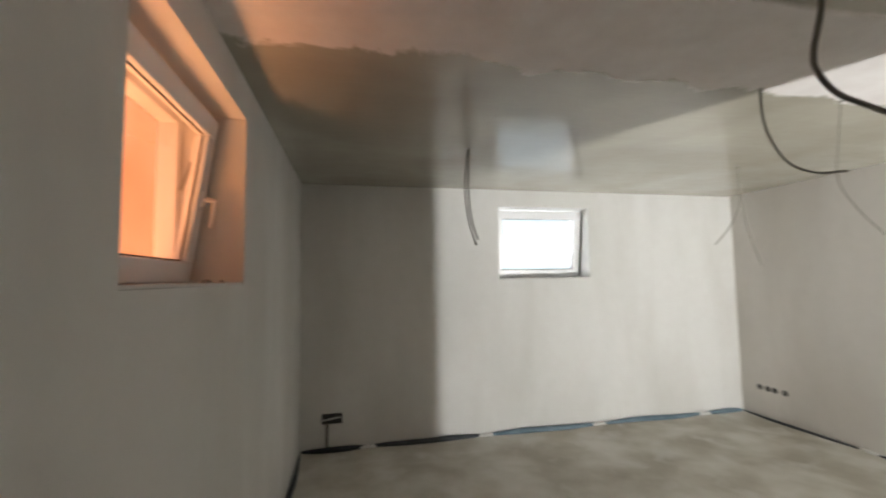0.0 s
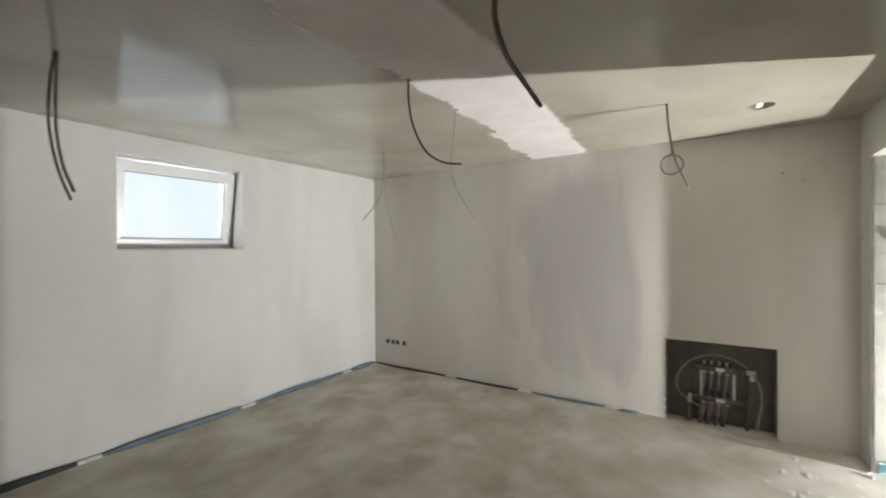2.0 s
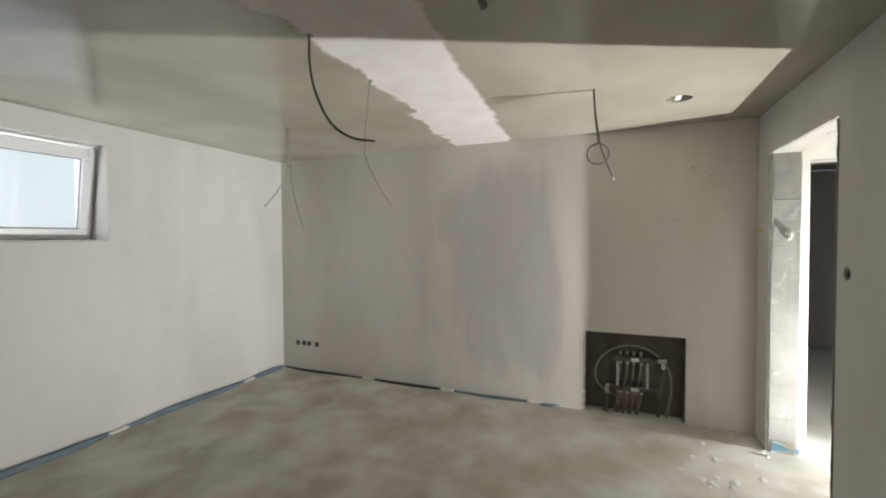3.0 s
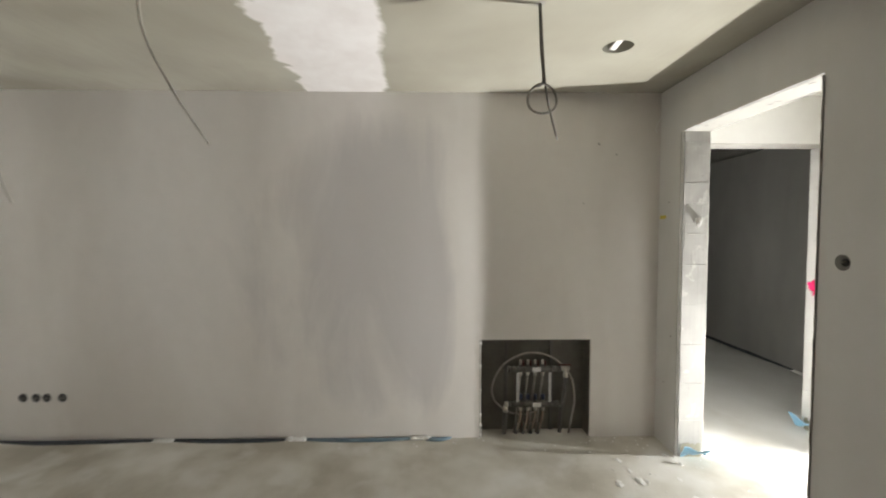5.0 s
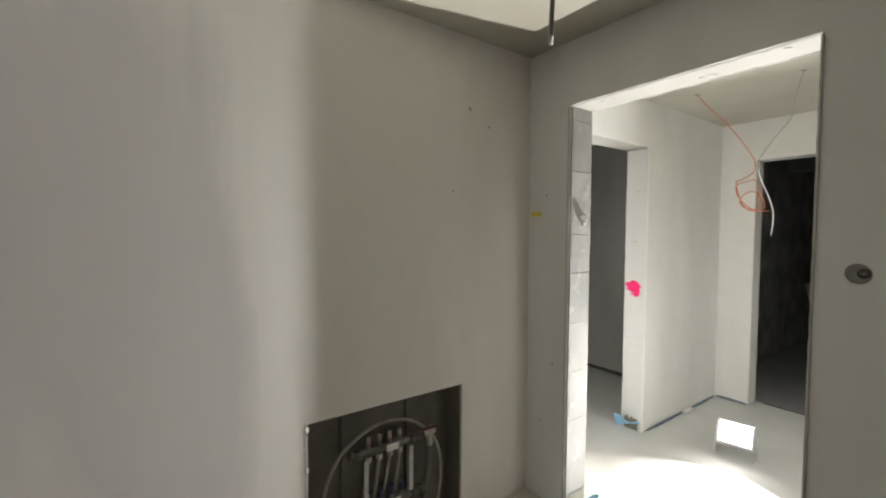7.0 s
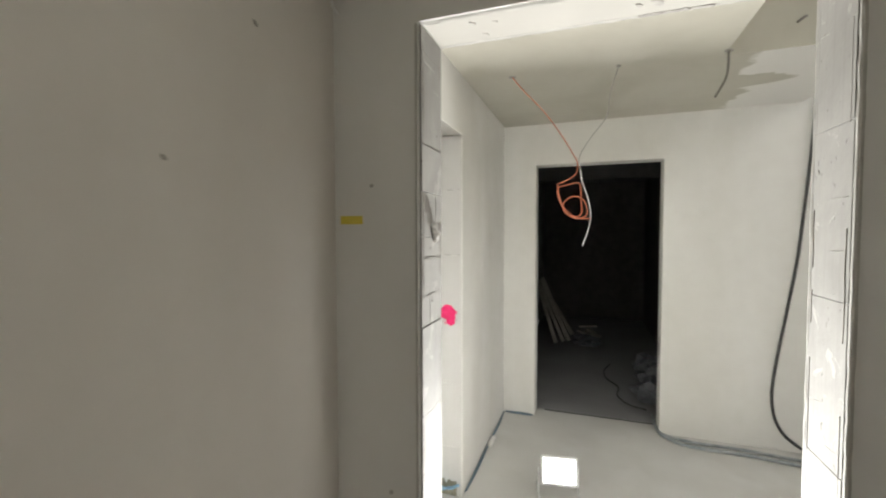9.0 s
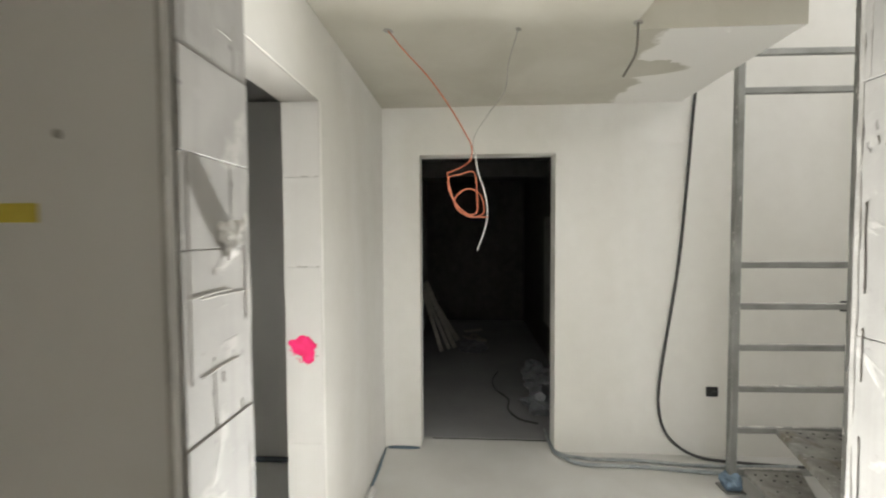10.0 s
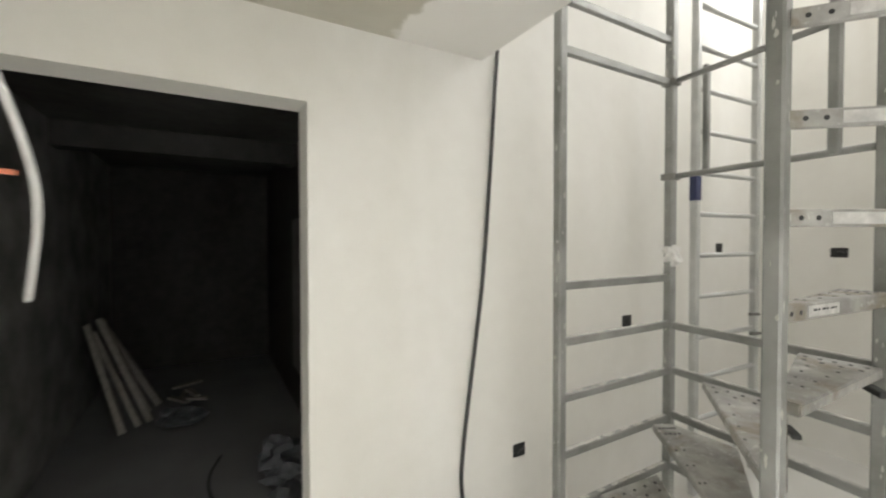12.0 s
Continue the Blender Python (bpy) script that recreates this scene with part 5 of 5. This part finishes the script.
    treads = (
        (0.13, [(-2.19, -1.955), (-2.50, -1.945), (-2.20, -1.27), (-2.15, -1.275)]),
        (0.373, [(-2.36, -1.955), (-2.73, -1.93), (-2.20, -1.25), (-2.16, -1.275)]),
        (0.613, [(-2.715, -1.945), (-2.80, -1.90), (-2.81, -1.62), (-2.19, -1.235), (-2.17, -1.28)]),
        (0.855, [(-2.81, -1.77), (-2.81, -1.45), (-2.19, -1.21), (-2.18, -1.27)]),
        (1.068, [(-2.81, -1.42), (-2.81, -1.19), (-2.19, -1.185), (-2.19, -1.245)]),
        (1.320, [(-2.82, -1.31), (-2.82, -1.185), (-2.17, -1.215), (-2.17, -1.25)]))
    for i, (z, poly) in enumerate(treads):
        bm = bmesh.new()
        lo = [bm.verts.new((x, y, z - 0.035)) for x, y in poly]
        hi = [bm.verts.new((x, y, z)) for x, y in poly]
        bm.faces.new(lo)
        bm.faces.new(hi)
        for k in range(len(poly)):
            j = (k + 1) % len(poly)
            bm.faces.new((lo[k], lo[j], hi[j], hi[k]))
        bmesh.ops.recalc_face_normals(bm, faces=bm.faces)
        bmesh.ops.bevel(bm, geom=bm.edges[:], offset=0.004, segments=2, affect="EDGES")
        tr = part("tread", bm, ALU_PALE, t, "dusty perforated tread")
        bm = bmesh.new()
        cx = sum(p[0] for p in poly) / len(poly)
        cy = sum(p[1] for p in poly) / len(poly)
        a, b = Vector(poly[0]), Vector(poly[1])
        inn = (Vector((cx, cy)) - (a + b) / 2).normalized()
        for row in range(2):
            cnt = 5 - row
            for k in range(cnt):
                p = a.lerp(b, (k + 0.8) / (cnt + 0.6)) + inn * (0.05 + row * 0.055)
                disc(bm, (p.x, p.y, z), 0.0095, (0, 0, 1), 0.0012, 10, 0.7)
        for row in range(4):
            for k in (0.25, 0.75):
                p = a.lerp(b, k).lerp(Vector(poly[-1]), 0.3 + row * 0.14)
                disc(bm, (p.x, p.y, z), 0.0065, (0, 0, 1), 0.0012, 8, 0.7)
        part("perforation", bm, BLACK, tr, "dark grip holes")["kind"] = "stuff"
        if i in (2, 3, 4):
            bm = bmesh.new()
            q = Vector(poly[-1]).lerp(Vector(poly[1]), 0.8)
            bar(bm, (q.x - 0.02, q.y + 0.0, z - 0.045), (q.x + 0.05, q.y + 0.06, z - 0.045), 0.03, 0.02, 0.003)
            part("hook", bm, BLACK, tr, "dark locking hook")


scaffold_stair()


def ladder_frame():
    t = thing("ladder_frame", "upright aluminium ladder section behind the scaffold stair", "ladder")
    L, R = (-3.325, -2.10), (-3.955, -2.075)
    for (x, y), w in ((L, 0.042), (R, 0.042)):
        bm = bmesh.new()
        bar(bm, (x, y, 0.0), (x, y, 3.9), w, w, 0.006, (0, 1, 0))
        part("rail", bm, ALU_BRIGHT, t)
    bm = bmesh.new()
    bar(bm, (L[0] - 0.05, L[1] + 0.03, 1.87), (L[0] - 0.05, L[1] + 0.03, 2.50), 0.038, 0.03, 0.006, (0, 1, 0))
    part("upper_rail", bm, ALU, t, "overlapping upper section")
    for k in range(15):
        z = 0.2 + k * 0.2405
        bm = bmesh.new()
        tube(bm, [(L[0], L[1], z), (R[0], R[1], z)], 0.0145, 10, False)
        part("rung", bm, ALU_BRIGHT, t)
    part("sticker", boxes((L[0] - 0.022, L[0] + 0.03, L[1] + 0.0212, L[1] + 0.0222, 1.72, 1.86), (L[0] + 0.0212, L[0] + 0.0222, L[1] - 0.021, L[1] + 0.0212, 1.72, 1.86)), NAVY, t, "navy blue sticker")
    for z, y in ((1.02, 0.04), (0.9, 0.05)):
        bm = bmesh.new()
        bar(bm, (R[0] + 0.03, R[1] + y, z), (R[0] + 0.16, R[1] + y + 0.01, z + 0.012), 0.02, 0.018, 0.003)
        part("latch", bm, ZINC_DARK, t, "dark latch")


ladder_frame()

# ---- the dark store behind the doorway ----
bm = bmesh.new()
tube(bm, [(D3[0] + 0.02 + 0.1175 * k, YS2 + 0.012 + 0.006 * noise.noise(Vector((k * 0.8, 1, 0))), 0.001) for k in range(8)], 0.004, 6)
tagged(part("threshold_joint", bm, BLACK), "dark open joint across the store threshold", "joint", kind="structure")
cable("floor_cable", [([(-0.93, -3.95, 0.008), (-0.86, -3.70, 0.008), (-0.87, -3.45, 0.008), (-0.97, -3.22, 0.008), (-0.95, -3.0, 0.008), (-1.02, -2.82, 0.008), (-1.16, -2.74, 0.008)], 0.008, CABLE_BLACK, "")],
      "dark cable winding over the store floor", "cables on the hall floor")
def batten(a, b, w, h, label):
    bm = bmesh.new()
    bar(bm, a, b, w, h, 0.003, (0, 1, 0))
    return tagged(part("batten", bm, WOOD), label, "wood batten", "battens leaning in the store")


batten((-0.28, -4.69, 0.012), (0.035, -5.26, 0.78), 0.05, 0.025, "pale wooden batten leaning on the dark wall")
batten((-0.44, -4.86, 0.012), (-0.02, -5.42, 0.80), 0.05, 0.025, "pale wooden batten leaning on the dark wall")
batten((-0.37, -4.80, 0.012), (0.005, -5.35, 0.70), 0.045, 0.02, "dusty grey batten leaning between two pale ones")
batten((-0.40, -5.10, 0.012), (0.035, -5.85, 0.72), 0.06, 0.025, "grey plank leaning on the dark wall")
batten((-0.47, -5.25, 0.012), (0.035, -6.05, 0.60), 0.06, 0.025, "short plank leaning on the dark wall")
rnd = random.Random(9)
for i in range(6):
    bm = bmesh.new()
    a = rnd.uniform(0, 3.1)
    x, y = -0.62 + rnd.uniform(-0.12, 0.12), -5.2 + rnd.uniform(-0.3, 0.3)
    dx, dy = math.cos(a) * 0.13, math.sin(a) * 0.13
    bar(bm, (x - dx, y - dy, 0.012 + 0.018 * i), (x + dx, y + dy, 0.012 + 0.018 * i), 0.05, 0.018, 0.002)
    tagged(part("offcut", bm, WOOD), "short wooden offcut lying in a loose heap", "wood offcut", "offcuts in the store")
for i in range(5):
    bm = bmesh.new()
    lump(bm, (-1.27 + rnd.uniform(-0.14, 0.12), -3.25 + (i - 2) * 0.13, 0.08 + 0.10 * (i % 2)), rnd.uniform(0.10, 0.13), (1.1, 1, 0.85), 0.9, 3, i)
    tagged(part("rubbish_bag", bm, SHEET), "crumpled translucent plastic rubbish bag on the floor", "rubbish bag", "rubbish bags in the store")
bm = bmesh.new()
lump(bm, (-0.66, -4.72, 0.055), 0.12, (1.25, 0.9, 0.5), 0.9, 3, 21)
tagged(part("rubbish_bag", bm, SHEET), "flat crumpled plastic bag before the leaning battens", "rubbish bag", "rubbish bags in the store")
fuse = thing("fuse_cabinet", "dull grey metal cabinet on the dark store wall", "cabinet")
part("body", boxes((-1.55, -1.46, -4.15, -3.62, 0.5, 1.66), bevel=0.004), ZINC, fuse)
part("door", boxes((-1.459, -1.445, -4.14, -3.63, 0.51, 1.65), bevel=0.003), ZINC, fuse, "dull grey flat door")
